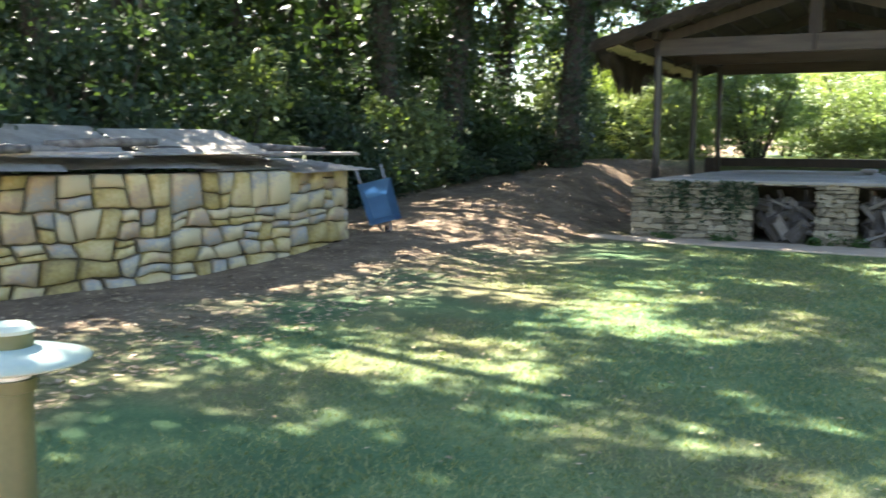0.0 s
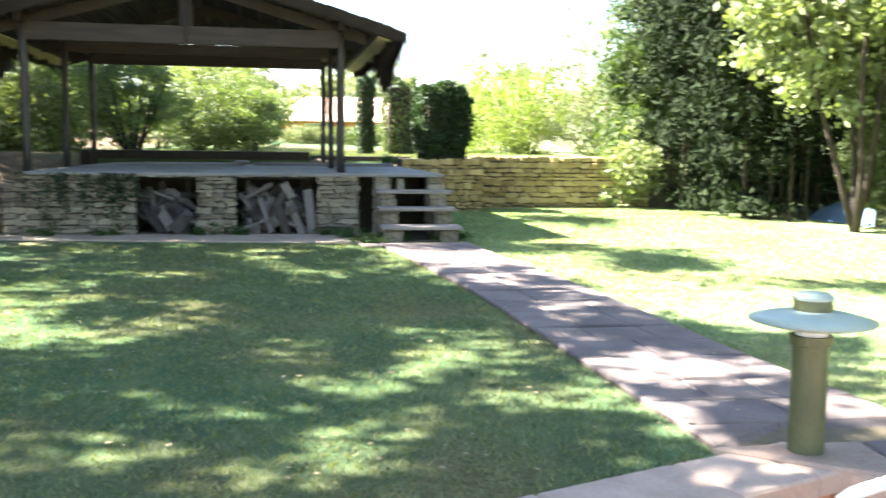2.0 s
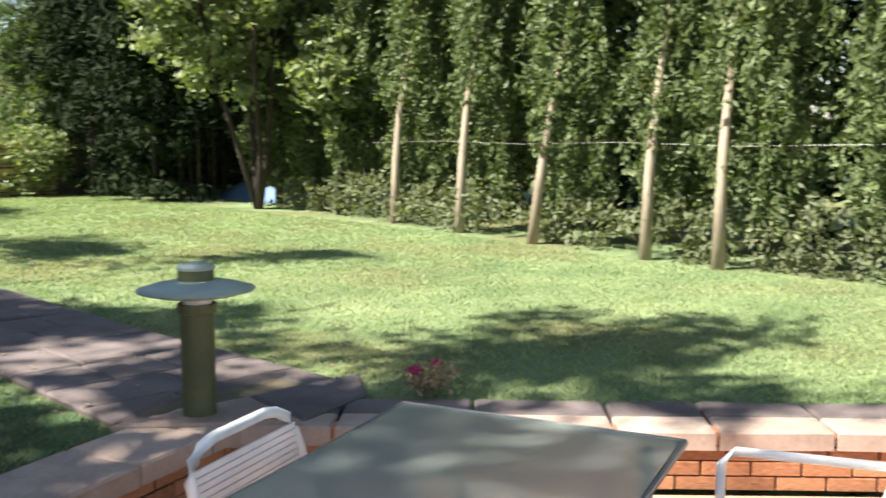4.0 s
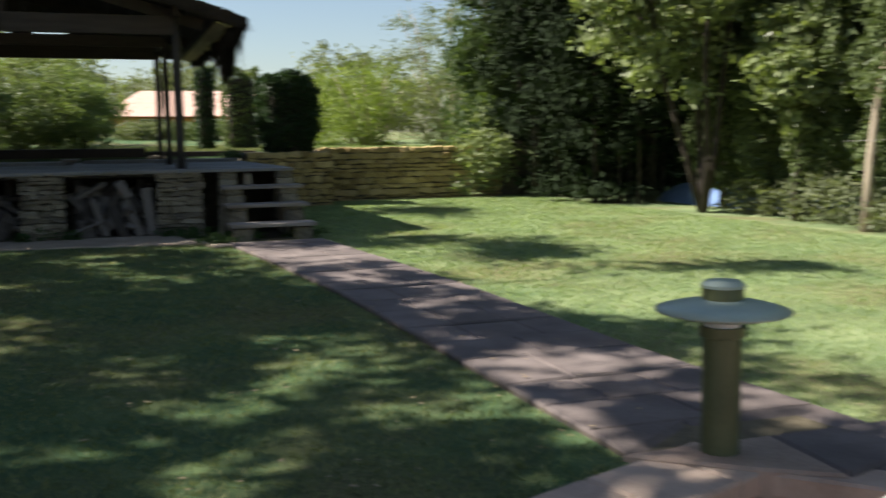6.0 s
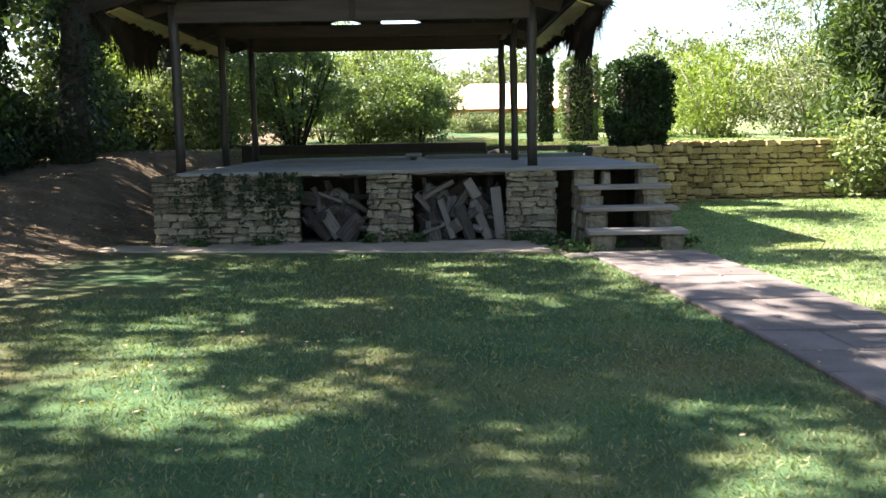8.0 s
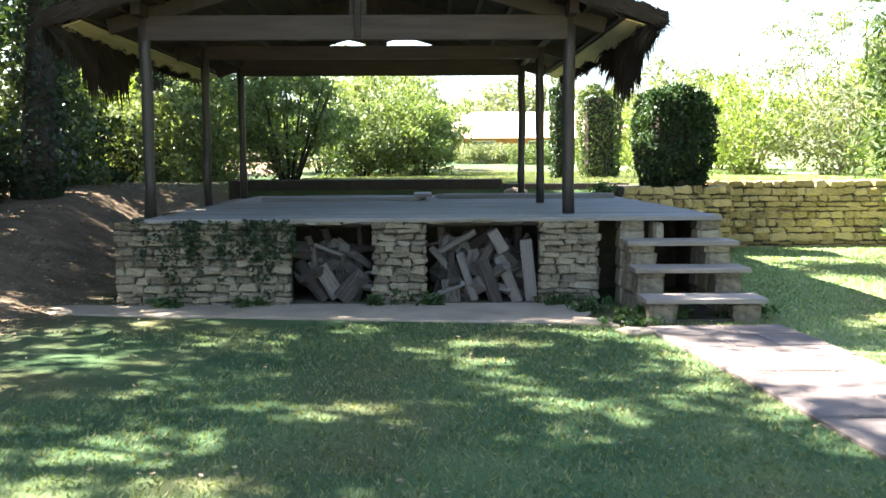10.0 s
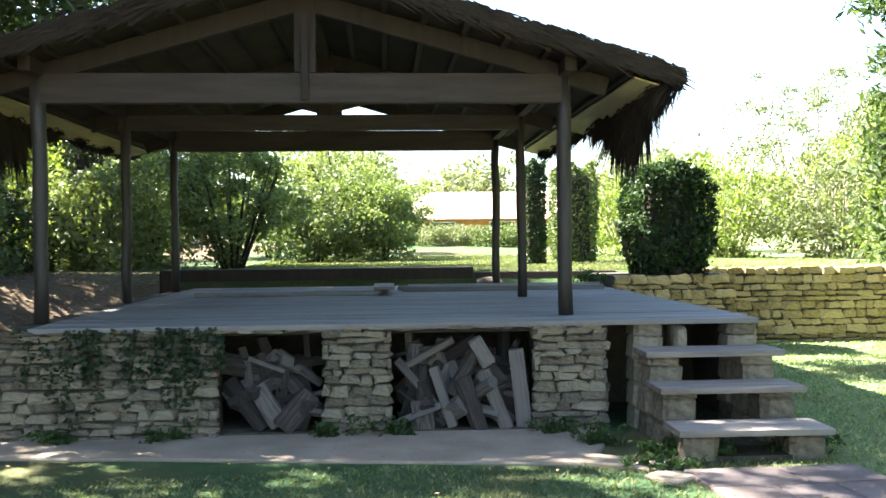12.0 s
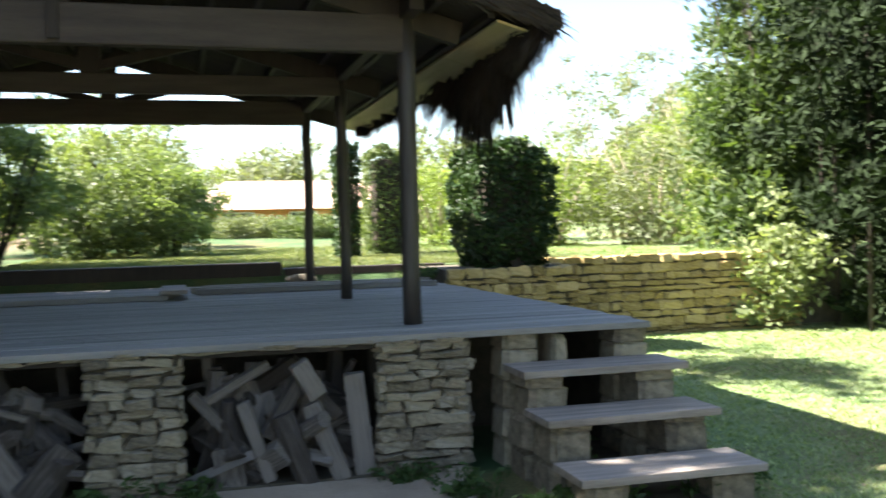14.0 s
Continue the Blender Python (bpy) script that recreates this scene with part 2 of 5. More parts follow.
LEAF_WOOD = leaf_material("woodland_leaf", (0.013, 0.029, 0.013), (0.058, 0.090, 0.034), 0.25, 0.5)
LEAF_BLUE = leaf_material("bluish_leaf", (0.016, 0.031, 0.019), (0.055, 0.085, 0.050), 0.30, 0.45)
LEAF_DARK = leaf_material("dark_hedge_leaf", (0.012, 0.030, 0.012), (0.045, 0.080, 0.026), 0.20, 0.45)
# Near-black green holds the shade inside the foliage; a sunlit bamboo green follows.
LEAF_BAMBOO_SHADED = leaf_material("shaded_bamboo_leaf", (0.005, 0.012, 0.004), (0.022, 0.038, 0.012), 0.10, 0.9)
LEAF_CYPRESS = leaf_material("cypress_leaf", (0.035, 0.060, 0.022), (0.18, 0.225, 0.095), 0.25, 0.5)
LEAF_BAMBOO_SUNLIT = leaf_material("sunlit_bamboo_leaf", (0.020, 0.042, 0.014), (0.105, 0.150, 0.055), 0.35, 0.6)
LEAF_MID = leaf_material("garden_shrub_leaf", (0.065, 0.105, 0.042), (0.27, 0.33, 0.16), 0.4, 0.45)
LEAF_LIGHT = leaf_material("light_leaf", (0.10, 0.135, 0.055), (0.32, 0.37, 0.19), 0.32, 0.4)
LEAF_YELLOW = leaf_material("sunny_bush_leaf", (0.085, 0.125, 0.030), (0.27, 0.33, 0.105), 0.4, 0.55)
LEAF_GREY = leaf_material("grey_green_leaf", (0.10, 0.12, 0.065), (0.22, 0.245, 0.145), 0.35, 0.55)
LEAF_IVY = leaf_material("ivy_leaf", (0.018, 0.034, 0.018), (0.060, 0.085, 0.048), 0.15, 0.5)
LEAF_WEED = leaf_material("weed_leaf", (0.026, 0.058, 0.020), (0.080, 0.135, 0.045), 0.35)
LITTER = leaf_material("dry_leaf", (0.11, 0.075, 0.042), (0.42, 0.33, 0.22), 0.1, 0.8)
# The second pair paints sunlight into the grass right of the path.
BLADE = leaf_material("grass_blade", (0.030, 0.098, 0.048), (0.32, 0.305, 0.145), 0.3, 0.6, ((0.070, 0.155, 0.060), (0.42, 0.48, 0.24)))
GLASS = bpy.data.materials.new("frosted_glass")
GLASS.use_nodes = True
glass_bsdf = GLASS.node_tree.nodes["Principled BSDF"]
glass_bsdf.inputs["Base Color"].default_value = (0.50, 0.57, 0.53, 1)
glass_bsdf.inputs["Roughness"].default_value = 0.16
glass_bsdf.inputs["Transmission Weight"].default_value = 0.65
glass_bsdf.inputs["IOR"].default_value = 1.45


# ---- small builders ----
def mesh_of(name, bm, mat, smooth=False):
    me = bpy.data.meshes.new(name)
    bm.normal_update()
    bm.to_mesh(me)
    bm.free()
    me.materials.append(mat)
    if smooth:
        me.polygons.foreach_set("use_smooth", [True] * len(me.polygons))
    return me


def part(name, bm, mat, parent=None, label="", smooth=False):
    """Links a bmesh as one mesh object, under a thing or a part where one is given."""
    ob = new(name, mesh_of(name, bm, mat, smooth))
    if parent:
        ob.parent = parent
        ob.matrix_parent_inverse = Matrix.Identity(4)
        root_pose = parent.matrix_basis if not parent.parent else parent.parent.matrix_basis @ parent.matrix_basis
        ob.matrix_basis = root_pose.inverted()
    return tagged(ob, label)


def piece(name, me, m, parent):
    """One more object on shared mesh data, placed in the world at m; its parent must stand at the origin."""
    ob = new(name, me)
    ob.parent = parent
    ob.matrix_basis = m
    return ob


def empty(name, m, label, category, group="", kind=""):
    e = new(name)
    e.matrix_basis = m
    e.empty_display_size = 0.1
    return tagged(e, label, category, group, kind)


def box(bm, x0, x1, y0, y1, z0, z1, bevel=0.0, m=None):
    r = bmesh.ops.create_cube(bm, size=1.0)
    vs = r["verts"]
    t = Matrix.Translation(((x0 + x1) / 2, (y0 + y1) / 2, (z0 + z1) / 2)) @ Matrix.Diagonal((x1 - x0, y1 - y0, z1 - z0, 1))
    bmesh.ops.transform(bm, matrix=(m @ t) if m else t, verts=vs)
    if bevel:
        es = list({e for v in vs for e in v.link_edges})
        bmesh.ops.bevel(bm, geom=es, offset=bevel, segments=2, affect="EDGES", profile=0.6)
    return bm


def tube(bm, points, radii, sides=8, caps=True):
    """A round bar along points with a radius at each."""
    rings = []
    pts = [Vector(p) for p in points]
    for k, p in enumerate(pts):
        d = (pts[min(k + 1, len(pts) - 1)] - pts[max(k - 1, 0)]).normalized()
        side = d.orthogonal() if abs(d.z) < 0.9 else Vector((1, 0, 0))
        a = (side - d * side.dot(d)).normalized()
        b = d.cross(a)
        r = radii if isinstance(radii, (int, float)) else radii[k]
        rings.append([bm.verts.new(p + (a * math.cos(s) + b * math.sin(s)) * r) for s in np.linspace(0, math.tau, sides, endpoint=False)])
    for lo, hi in zip(rings, rings[1:]):
        for k in range(sides):
            bm.faces.new((lo[k], lo[(k + 1) % sides], hi[(k + 1) % sides], hi[k]))
    if caps:
        bm.faces.new(rings[0][::-1])
        bm.faces.new(rings[-1])
    return bm


def lathe(bm, profile, at=(0, 0, 0), sides=32):
    """Turns (radius, height) pairs about the z axis."""
    rings = [[bm.verts.new((at[0] + max(r, 1e-4) * math.cos(a), at[1] + max(r, 1e-4) * math.sin(a), at[2] + z))
              for a in np.linspace(0, math.tau, sides, endpoint=False)] for r, z in profile]
    for lo, hi in zip(rings, rings[1:]):
        for k in range(sides):
            bm.faces.new((lo[k], lo[(k + 1) % sides], hi[(k + 1) % sides], hi[k]))
    return bm


def quads_mesh(name, verts, mat, corners=4):
    """A mesh of loose faces from an (n, corners, 3) array."""
    n = len(verts)
    me = bpy.data.meshes.new(name)
    me.vertices.add(n * corners)
    me.vertices.foreach_set("co", np.ascontiguousarray(verts, dtype=np.float32).ravel())
    me.loops.add(n * corners)
    me.loops.foreach_set("vertex_index", np.arange(n * corners, dtype=np.int32))
    me.polygons.add(n)
    me.polygons.foreach_set("loop_start", np.arange(0, n * corners, corners, dtype=np.int32))
    me.materials.append(mat)
    me.update(calc_edges=True)
    return me


def leaf_quads(rng, centres, length, width, upward=0.4, droop=0.0):
    """Rhombic leaves at the centres, turned at random."""
    n = len(centres)
    axis = rng.normal(size=(n, 3))
    axis[:, 2] = axis[:, 2] * (1 - abs(droop)) - droop * 2.0
    axis /= np.linalg.norm(axis, axis=1)[:, None]
    normal = rng.normal(size=(n, 3))
    normal[:, 2] += upward * 2
    side = np.cross(axis, normal)
    side /= np.linalg.norm(side, axis=1)[:, None] + 1e-6
    size = rng.uniform(0.6, 1.3, n)[:, None]
    a, s = axis * length * size / 2, side * width * size / 2
    return np.stack([centres - a, centres + s - a * 0.1, centres + a, centres - s - a * 0.1], axis=1)


def clumps(rng, n, count, centre, radii, clump, shell=0.55, floor=None):
    """Points in many small clumps spread through an uneven ellipsoid."""
    d = rng.normal(size=(count, 3))
    d /= np.linalg.norm(d, axis=1)[:, None]
    r = rng.uniform(shell, 1.0, count) ** 0.7
    wobble = 1 + 0.22 * np.sin(d[:, 0] * 5 + rng.uniform(0, 6)) * np.cos(d[:, 2] * 6 + rng.uniform(0, 6)) + 0.12 * rng.normal(size=count)
    c = np.array(centre) + d * (r * wobble)[:, None] * np.array(radii)
    pick = rng.integers(0, count, n)
    p = c[pick] + rng.normal(size=(n, 3)) * clump * rng.uniform(0.5, 1.3, count)[pick][:, None] * np.array((1, 1, 0.7))
    if floor is not None:
        p[:, 2] = np.where(p[:, 2] < floor, floor + np.abs(p[:, 2] - floor) * 0.4, p[:, 2])
    return p


def smooth(a, b, v):
    t = min(1.0, max(0.0, (v - a) / (b - a)))
    return t * t * (3 - 2 * t)


# ---- plan ----
KERB_AT, KERB_ALONG = Vector((0.60, -9.72)), Vector((0.939, 0.344))
KERB_IN = Vector((0.344, -0.939))
RIM_AT, RIM_ALONG = Vector((1.02, -9.98)), Vector((0.70, -0.714))
RIM_IN = Vector((-0.714, -0.70))
PATIO_Z = -0.36
DECK_Z = 0.88


def in_patio(x, y):
    """How far a place lies inside the sunken patio, past its brick faces."""
    p = Vector((x, y))
    return min((p - KERB_AT).dot(KERB_IN) - 0.40, (p - RIM_AT).dot(RIM_IN))


def ground_z(x, y):
    z = -0.09 * smooth(-3, -9, y)
    left = smooth(-5.2, -7.4, x)
    rise = 0.16 * smooth(-7, -3, y) + 0.45 * smooth(-3, 3, y) + 0.45 * smooth(1.5, 7, y)
    z += left * rise
    z += 1.5 * smooth(-9.5, -14.5, x) * smooth(-12, 0, y) + 0.5 * smooth(-14, -30, x)
    upper = 1.05 + 0.65 * smooth(14, 40, y)
    if x > -5.0:
        step = smooth(6.15, 6.45, y)
    else:
        step = smooth(5.0, 8.0, y)
    z = z * (1 - step) + max(z, upper) * step
    if y < 2:
        z += 0.012 * noise.noise(Vector((x * 0.8, y * 0.8, 0)))
    inside = in_patio(x, y)
    if inside > -0.38:
        z += (PATIO_Z - 0.06 - z) * smooth(-0.38, -0.17, inside)
    return z


# ---- ground ----
def ground():
    xs = np.concatenate([np.geomspace(-420, -16, 14), np.arange(-15.5, -10, 0.5), np.arange(-10, 9, 0.16), np.arange(9, 16, 0.6), np.geomspace(17, 420, 14)])
    ys = np.concatenate([-np.geomspace(420, 20, 12), np.arange(-19, -15, 0.5), np.arange(-15, 9, 0.16), np.arange(9, 22, 0.7), np.geomspace(23, 420, 14)])
    bm = bmesh.new()
    grid = [[bm.verts.new((x, y, ground_z(x, y))) for x in xs] for y in ys]
    for a, b in zip(grid, grid[1:]):
        for k in range(len(xs) - 1):
            bm.faces.new((a[k], a[k + 1], b[k + 1], b[k]))
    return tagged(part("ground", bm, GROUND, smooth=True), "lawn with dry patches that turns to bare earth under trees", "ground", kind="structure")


ground()


# ---- stone pieces ----
def stone_meshes(mat, count, seed, bulge=0.10):
    """Unit stones, each a bevelled block with uneven corners, to be stretched to size."""
    made, rng = [], random.Random(seed)
    for k in range(count):
        bm = bmesh.new()
        vs = bmesh.ops.create_cube(bm, size=1.0)["verts"]
        bmesh.ops.bevel(bm, geom=list(bm.edges), offset=0.13, segments=1, affect="EDGES")
        for v in bm.verts:
            v.co += Vector([rng.uniform(-bulge, bulge) for _ in range(3)]) * Vector((1, 0.7, 1)).length * 0.6
        made.append(mesh_of("stone", bm, mat))
    return made


def stone_wall(parent, meshes, start, along, length, base, top, seed, height=(0.06, 0.11), width=(0.14, 0.30), depth=0.10, proud=0.02, gap=0.008, holes=()):
    """Rough courses of stones on a wall's face. along: a unit vector in plan; the face looks to its right-hand side."""
    rng = random.Random(seed)
    out = Vector((along[1], -along[0], 0))
    angle = math.atan2(along[1], along[0])
    z = base
    while z < top - 0.02:
        h = min(rng.uniform(*height), top - z)
        if top - z - h < height[0] * 0.6:
            h = top - z
        u = -rng.uniform(0, 0.1)
        while u < length - 0.02:
            w = rng.uniform(*width)
            if length - u - w < width[0] * 0.6:
                w = length - u
            lo, hi = max(u, 0), min(u + w, length)
            u += w
            mid = (lo + hi) / 2
            blocked = False
            for h0, h1, hz in holes:
                if z + h * 0.4 < hz:
                    if h0 <= lo and hi <= h1:
                        blocked = True
                    elif lo < h0 < hi:
                        hi = h0
                    elif lo < h1 < hi:
                        lo = h1
                    elif h0 < mid < h1:
                        blocked = True
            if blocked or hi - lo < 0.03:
                continue
            mid = (lo + hi) / 2
            at = Vector((*start, 0)) + Vector((*along, 0)) * mid + out * (proud - depth / 2 + rng.uniform(-0.018, 0.018))
            hh = h * rng.uniform(0.9, 1.08)
            m = (Matrix.Translation((at.x, at.y, z + h / 2 + rng.uniform(-0.010, 0.010))) @ Matrix.Rotation(angle, 4, "Z") @ Matrix.Rotation(rng.uniform(-0.085, 0.085), 4, "Y")
                 @ Matrix.Diagonal((hi - lo - gap, depth, hh - gap, 1)))
            piece("stone", rng.choice(meshes), m, parent)
        z += h


# ---- stone platform with wooden deck ----
def platform():
    root = empty("platform", Matrix(), "dry stone platform with grey boarded deck and two wood stores", "platform")
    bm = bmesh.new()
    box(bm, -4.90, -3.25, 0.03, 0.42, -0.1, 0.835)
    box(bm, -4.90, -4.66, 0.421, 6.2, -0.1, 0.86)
    part("wall_core", bm, JOINT_AND_VOID, root)
    for x0, x1 in ((-2.41, -1.87), (-0.75, -0.18)):
        bm = bmesh.new()
        box(bm, x0 + 0.03, x1 - 0.03, 0.03, 0.42, -0.1, 0.835)
        part("pillar_core", bm, JOINT_AND_VOID, root)
    # Dark back and earth floor added; they deepen the shade behind the firewood.
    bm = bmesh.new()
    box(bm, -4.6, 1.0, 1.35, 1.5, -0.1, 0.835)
    part("store_back", bm, JOINT_AND_VOID, root)
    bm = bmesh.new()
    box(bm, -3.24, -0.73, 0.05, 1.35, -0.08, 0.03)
    part("store_floor", bm, JOINT_AND_VOID, root)
    bm = bmesh.new()
    box(bm, -3.22, -2.41, 0.02, 0.3, 0.80, 0.838)
    box(bm, -1.87, -0.75, 0.02, 0.3, 0.80, 0.838)
    part("lintel", bm, TIMBER, root)
    rng = random.Random(4)
    y = -0.03
    while y < 6.3:
        w = min(0.145, 6.35 - y)
        bm = bmesh.new()
        x1 = 1.07 + rng.uniform(-0.015, 0.015)
        z = DECK_Z + rng.uniform(-0.002, 0.003)
        for a, b in ((-4.64, -2.0 + rng.uniform(-1, 1)), (None, x1)):
            a = last + 0.004 if a is None else a
            last = b
            box(bm, a, b, y, y + w - 0.006, z - 0.04, z, 0.004)
        part("deck_board", bm, DECK, root)
        y += w
    return root


PLATFORM = platform()


# ---- garden stairs ----
def stairs():
    root = empty("garden_stairs", Matrix(), "steps of thick weathered planks on stacked stone blocks", "stairs")
    meshes = stone_meshes(STONE_GREY, 5, 11, 0.05)
    rng = random.Random(8)
    for k, front in ((1, -0.40), (2, -0.76), (3, -1.20)):
        top = DECK_Z - 0.22 * k
        bm = bmesh.new()
        m = Matrix.Translation((0.585, front + 0.20, top - 0.02)) @ Matrix.Rotation(radians(rng.uniform(-1, 1)), 4, "Z")
        box(bm, -0.535, 0.535, -0.20, 0.20, -0.022, 0.022, 0.006, m)
        part("tread", bm, TREAD, root)
        for x in (0.21, 0.95):
            z = -0.02
            while z < top - 0.06:
                h = min(0.19, top - 0.042 - z)
                piece("support_block", rng.choice(meshes), Matrix.Translation((x + rng.uniform(-0.02, 0.02), front + 0.22, z + h / 2)) @ Matrix.Diagonal((0.25, 0.34, h + 0.012, 1)), root)
                z += h
    # Dark sheets added to stand for the shaded void under the steps.
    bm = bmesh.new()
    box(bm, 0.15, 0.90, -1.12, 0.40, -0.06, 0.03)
    part("void_shade_floor", bm, JOINT_AND_VOID, root)
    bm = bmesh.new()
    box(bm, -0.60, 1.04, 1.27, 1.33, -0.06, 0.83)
    part("void_shade_back", bm, JOINT_AND_VOID, root)
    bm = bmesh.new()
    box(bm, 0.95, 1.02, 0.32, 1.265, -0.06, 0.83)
    part("void_shade_side", bm, JOINT_AND_VOID, root)
    for x in (0.18, 0.45, 0.95):
        z = 0.62 if x == 0.45 else -0.02
        while z < 0.80:
            h = min(0.19, 0.84 - z)
            piece("support_block", rng.choice(meshes), Matrix.Translation((x, 0.16, z + h / 2)) @ Matrix.Diagonal((0.24 if x != 0.45 else 0.1, 0.30, h + 0.012, 1)), root)
            z += h


stairs()

# ---- pavilion: posts, frame and thatched roof ----
RIDGE_X, RIDGE_Z, EAVE_Z, EAVE_L, EAVE_R, FRONT_Y, BACK_Y = -2.56, 3.70, 2.82, -5.54, 0.42, 0.14, 6.25


def roof_z(x):
    k = abs(x - RIDGE_X) / (EAVE_R - RIDGE_X)
    return RIDGE_Z + (EAVE_Z - RIDGE_Z) * k


def pavilion():
    root = empty("pavilion", Matrix(), "open timber pavilion with a palm thatch gable roof on six posts", "pavilion")
    rng = random.Random(3)
    for x in (-4.74, -0.38):
        for y in (0.57, 3.17, 5.57):
            bm = bmesh.new()
            top = 2.92
            tube(bm, [(x + rng.uniform(-0.012, 0.012), y, z) for z in np.linspace(DECK_Z - 0.01, top, 7)], [(0.060 if y < 1 else 0.054) + rng.uniform(-0.005, 0.005) for _ in range(7)], 12)
            part("post", bm, POST, root, smooth=True)
    for y in (0.57, 3.17, 5.57):
        bm = bmesh.new()
        box(bm, -4.80, -0.34, y - 0.05, y + 0.05, 2.68 + (0.08 if y > 1 else 0), 3.03 if y > 5 else 2.93, 0.012)
        part("tie_beam", bm, BEAM, root)
        bm = bmesh.new()
        box(bm, RIDGE_X - 0.09, RIDGE_X + 0.09, y - 0.045, y + 0.045, 2.93, 3.66, 0.01)
        if y < 1:
            box(bm, RIDGE_X - 0.03, RIDGE_X + 0.03, y - 0.085, y - 0.052, 2.70, 3.30, 0.005)
        part("king_post", bm, TIMBER, root)
        for side in (-1, 1):
            bm = bmesh.new()
            a, b = Vector((RIDGE_X, y, RIDGE_Z - 0.16)), Vector((RIDGE_X + side * 2.55, y, roof_z(RIDGE_X + side * 2.55) - 0.13))
            d = b - a
            m = Matrix.Translation((a + b) / 2) @ Matrix.Rotation(-math.atan2(d.z, d.x), 4, "Y")
            box(bm, -d.length / 2, d.length / 2, -0.04, 0.04, -0.08, 0.08, 0.01, m)
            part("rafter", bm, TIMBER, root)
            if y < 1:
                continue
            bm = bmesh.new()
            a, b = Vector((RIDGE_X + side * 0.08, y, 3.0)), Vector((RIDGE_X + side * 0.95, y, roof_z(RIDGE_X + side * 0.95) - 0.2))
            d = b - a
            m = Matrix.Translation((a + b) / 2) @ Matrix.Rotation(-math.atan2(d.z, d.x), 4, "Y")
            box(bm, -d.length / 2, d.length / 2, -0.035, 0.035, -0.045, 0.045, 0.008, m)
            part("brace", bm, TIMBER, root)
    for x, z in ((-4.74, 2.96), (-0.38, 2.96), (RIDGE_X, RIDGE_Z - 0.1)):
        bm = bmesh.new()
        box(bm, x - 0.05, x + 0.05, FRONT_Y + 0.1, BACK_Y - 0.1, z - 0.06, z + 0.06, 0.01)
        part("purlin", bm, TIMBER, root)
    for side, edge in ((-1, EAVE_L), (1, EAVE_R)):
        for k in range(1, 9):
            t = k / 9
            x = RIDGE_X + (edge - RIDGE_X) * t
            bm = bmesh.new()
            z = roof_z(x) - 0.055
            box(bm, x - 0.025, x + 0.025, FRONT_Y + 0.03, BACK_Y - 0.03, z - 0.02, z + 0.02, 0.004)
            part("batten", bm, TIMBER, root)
        # thatch slab with a shaggy upper face
        bm = bmesh.new()
        nu, nv = 26, 44
        low, high = [], []
        for j in range(nv + 1):
            y = FRONT_Y - 0.12 + (BACK_Y - FRONT_Y + 0.24) * j / nv
            rl, rh = [], []
            for i in range(nu + 1):
                t = i / nu * 1.03
                x = RIDGE_X + (edge - RIDGE_X) * t
                z = RIDGE_Z + (EAVE_Z - RIDGE_Z) * t
                jag = 0.03 * rng.random()
                rl.append(bm.verts.new((x, y + (rng.uniform(-0.03, 0.03) if j in (0, nv) else 0), z - 0.03)))
                rh.append(bm.verts.new((x, y + (rng.uniform(-0.03, 0.03) if j in (0, nv) else 0), z + 0.07 + jag)))
            low.append(rl)
            high.append(rh)
        for j in range(nv):
            for i in range(nu):
                bm.faces.new((high[j][i], high[j][i + 1], high[j + 1][i + 1], high[j + 1][i]))
                bm.faces.new((low[j][i], low[j + 1][i], low[j + 1][i + 1], low[j][i + 1]))
            bm.faces.new((low[j][nu], low[j + 1][nu], high[j + 1][nu], high[j][nu]))
        for i in range(nu):
            bm.faces.new((low[0][i], low[0][i + 1], high[0][i + 1], high[0][i]))
            bm.faces.new((low[nv][i], high[nv][i], high[nv][i + 1], low[nv][i + 1]))
        bmesh.ops.recalc_face_normals(bm, faces=list(bm.faces))
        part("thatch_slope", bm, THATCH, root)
        # hanging fringe of palm strands, longer towards the front corner
        nprng = np.random.default_rng(5 + side)
        fronds, strands = 95, 70
        fy = np.sort(np.where(nprng.random(fronds) < 0.6, nprng.uniform(FRONT_Y - 0.1, BACK_Y + 0.1, fronds), FRONT_Y - 0.1 + np.abs(nprng.normal(0, 1.3, fronds))))
        reach_f = (0.16 + 0.60 * np.exp(-((fy - 1.6) / 1.1) ** 2)) * nprng.uniform(0.45, 1.3, fronds)
        fan, swing, depth_f = nprng.uniform(0.03, 0.075, fronds), nprng.normal(0, 0.10, fronds), nprng.uniform(-0.16, 0.06, fronds)
        f = np.repeat(np.arange(fronds), strands)
        n = len(f)
        u = nprng.uniform(-1, 1, n)
        y = fy[f] + u * fan[f]
        reach = reach_f[f] * (1 - 0.55 * np.abs(u) ** 1.5) * nprng.uniform(0.55, 1.08, n)
        x0 = edge + side * nprng.uniform(-0.03, 0.07, n)
        z0 = EAVE_Z + nprng.uniform(-0.05, 0.06, n)
        lean = swing[f] * reach / 0.4 + u * 0.03 + nprng.normal(0, 0.025, n)
        away = side * (depth_f[f] + nprng.normal(0, 0.02, n))
        w = nprng.uniform(0.005, 0.013, n)
        root_a = np.stack([x0, y - w, z0], 1)
        root_b = np.stack([x0, y + w, z0], 1)
        mid_b = np.stack([x0 + away * 0.7, y + w + lean * 0.45, z0 - reach * 0.55], 1)
        tip = np.stack([x0 + away, y + lean, z0 - reach], 1)
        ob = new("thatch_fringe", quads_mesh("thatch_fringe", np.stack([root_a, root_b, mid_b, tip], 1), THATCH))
        ob.parent = root
        # straw-coloured boards under the eave
        bm = bmesh.new()
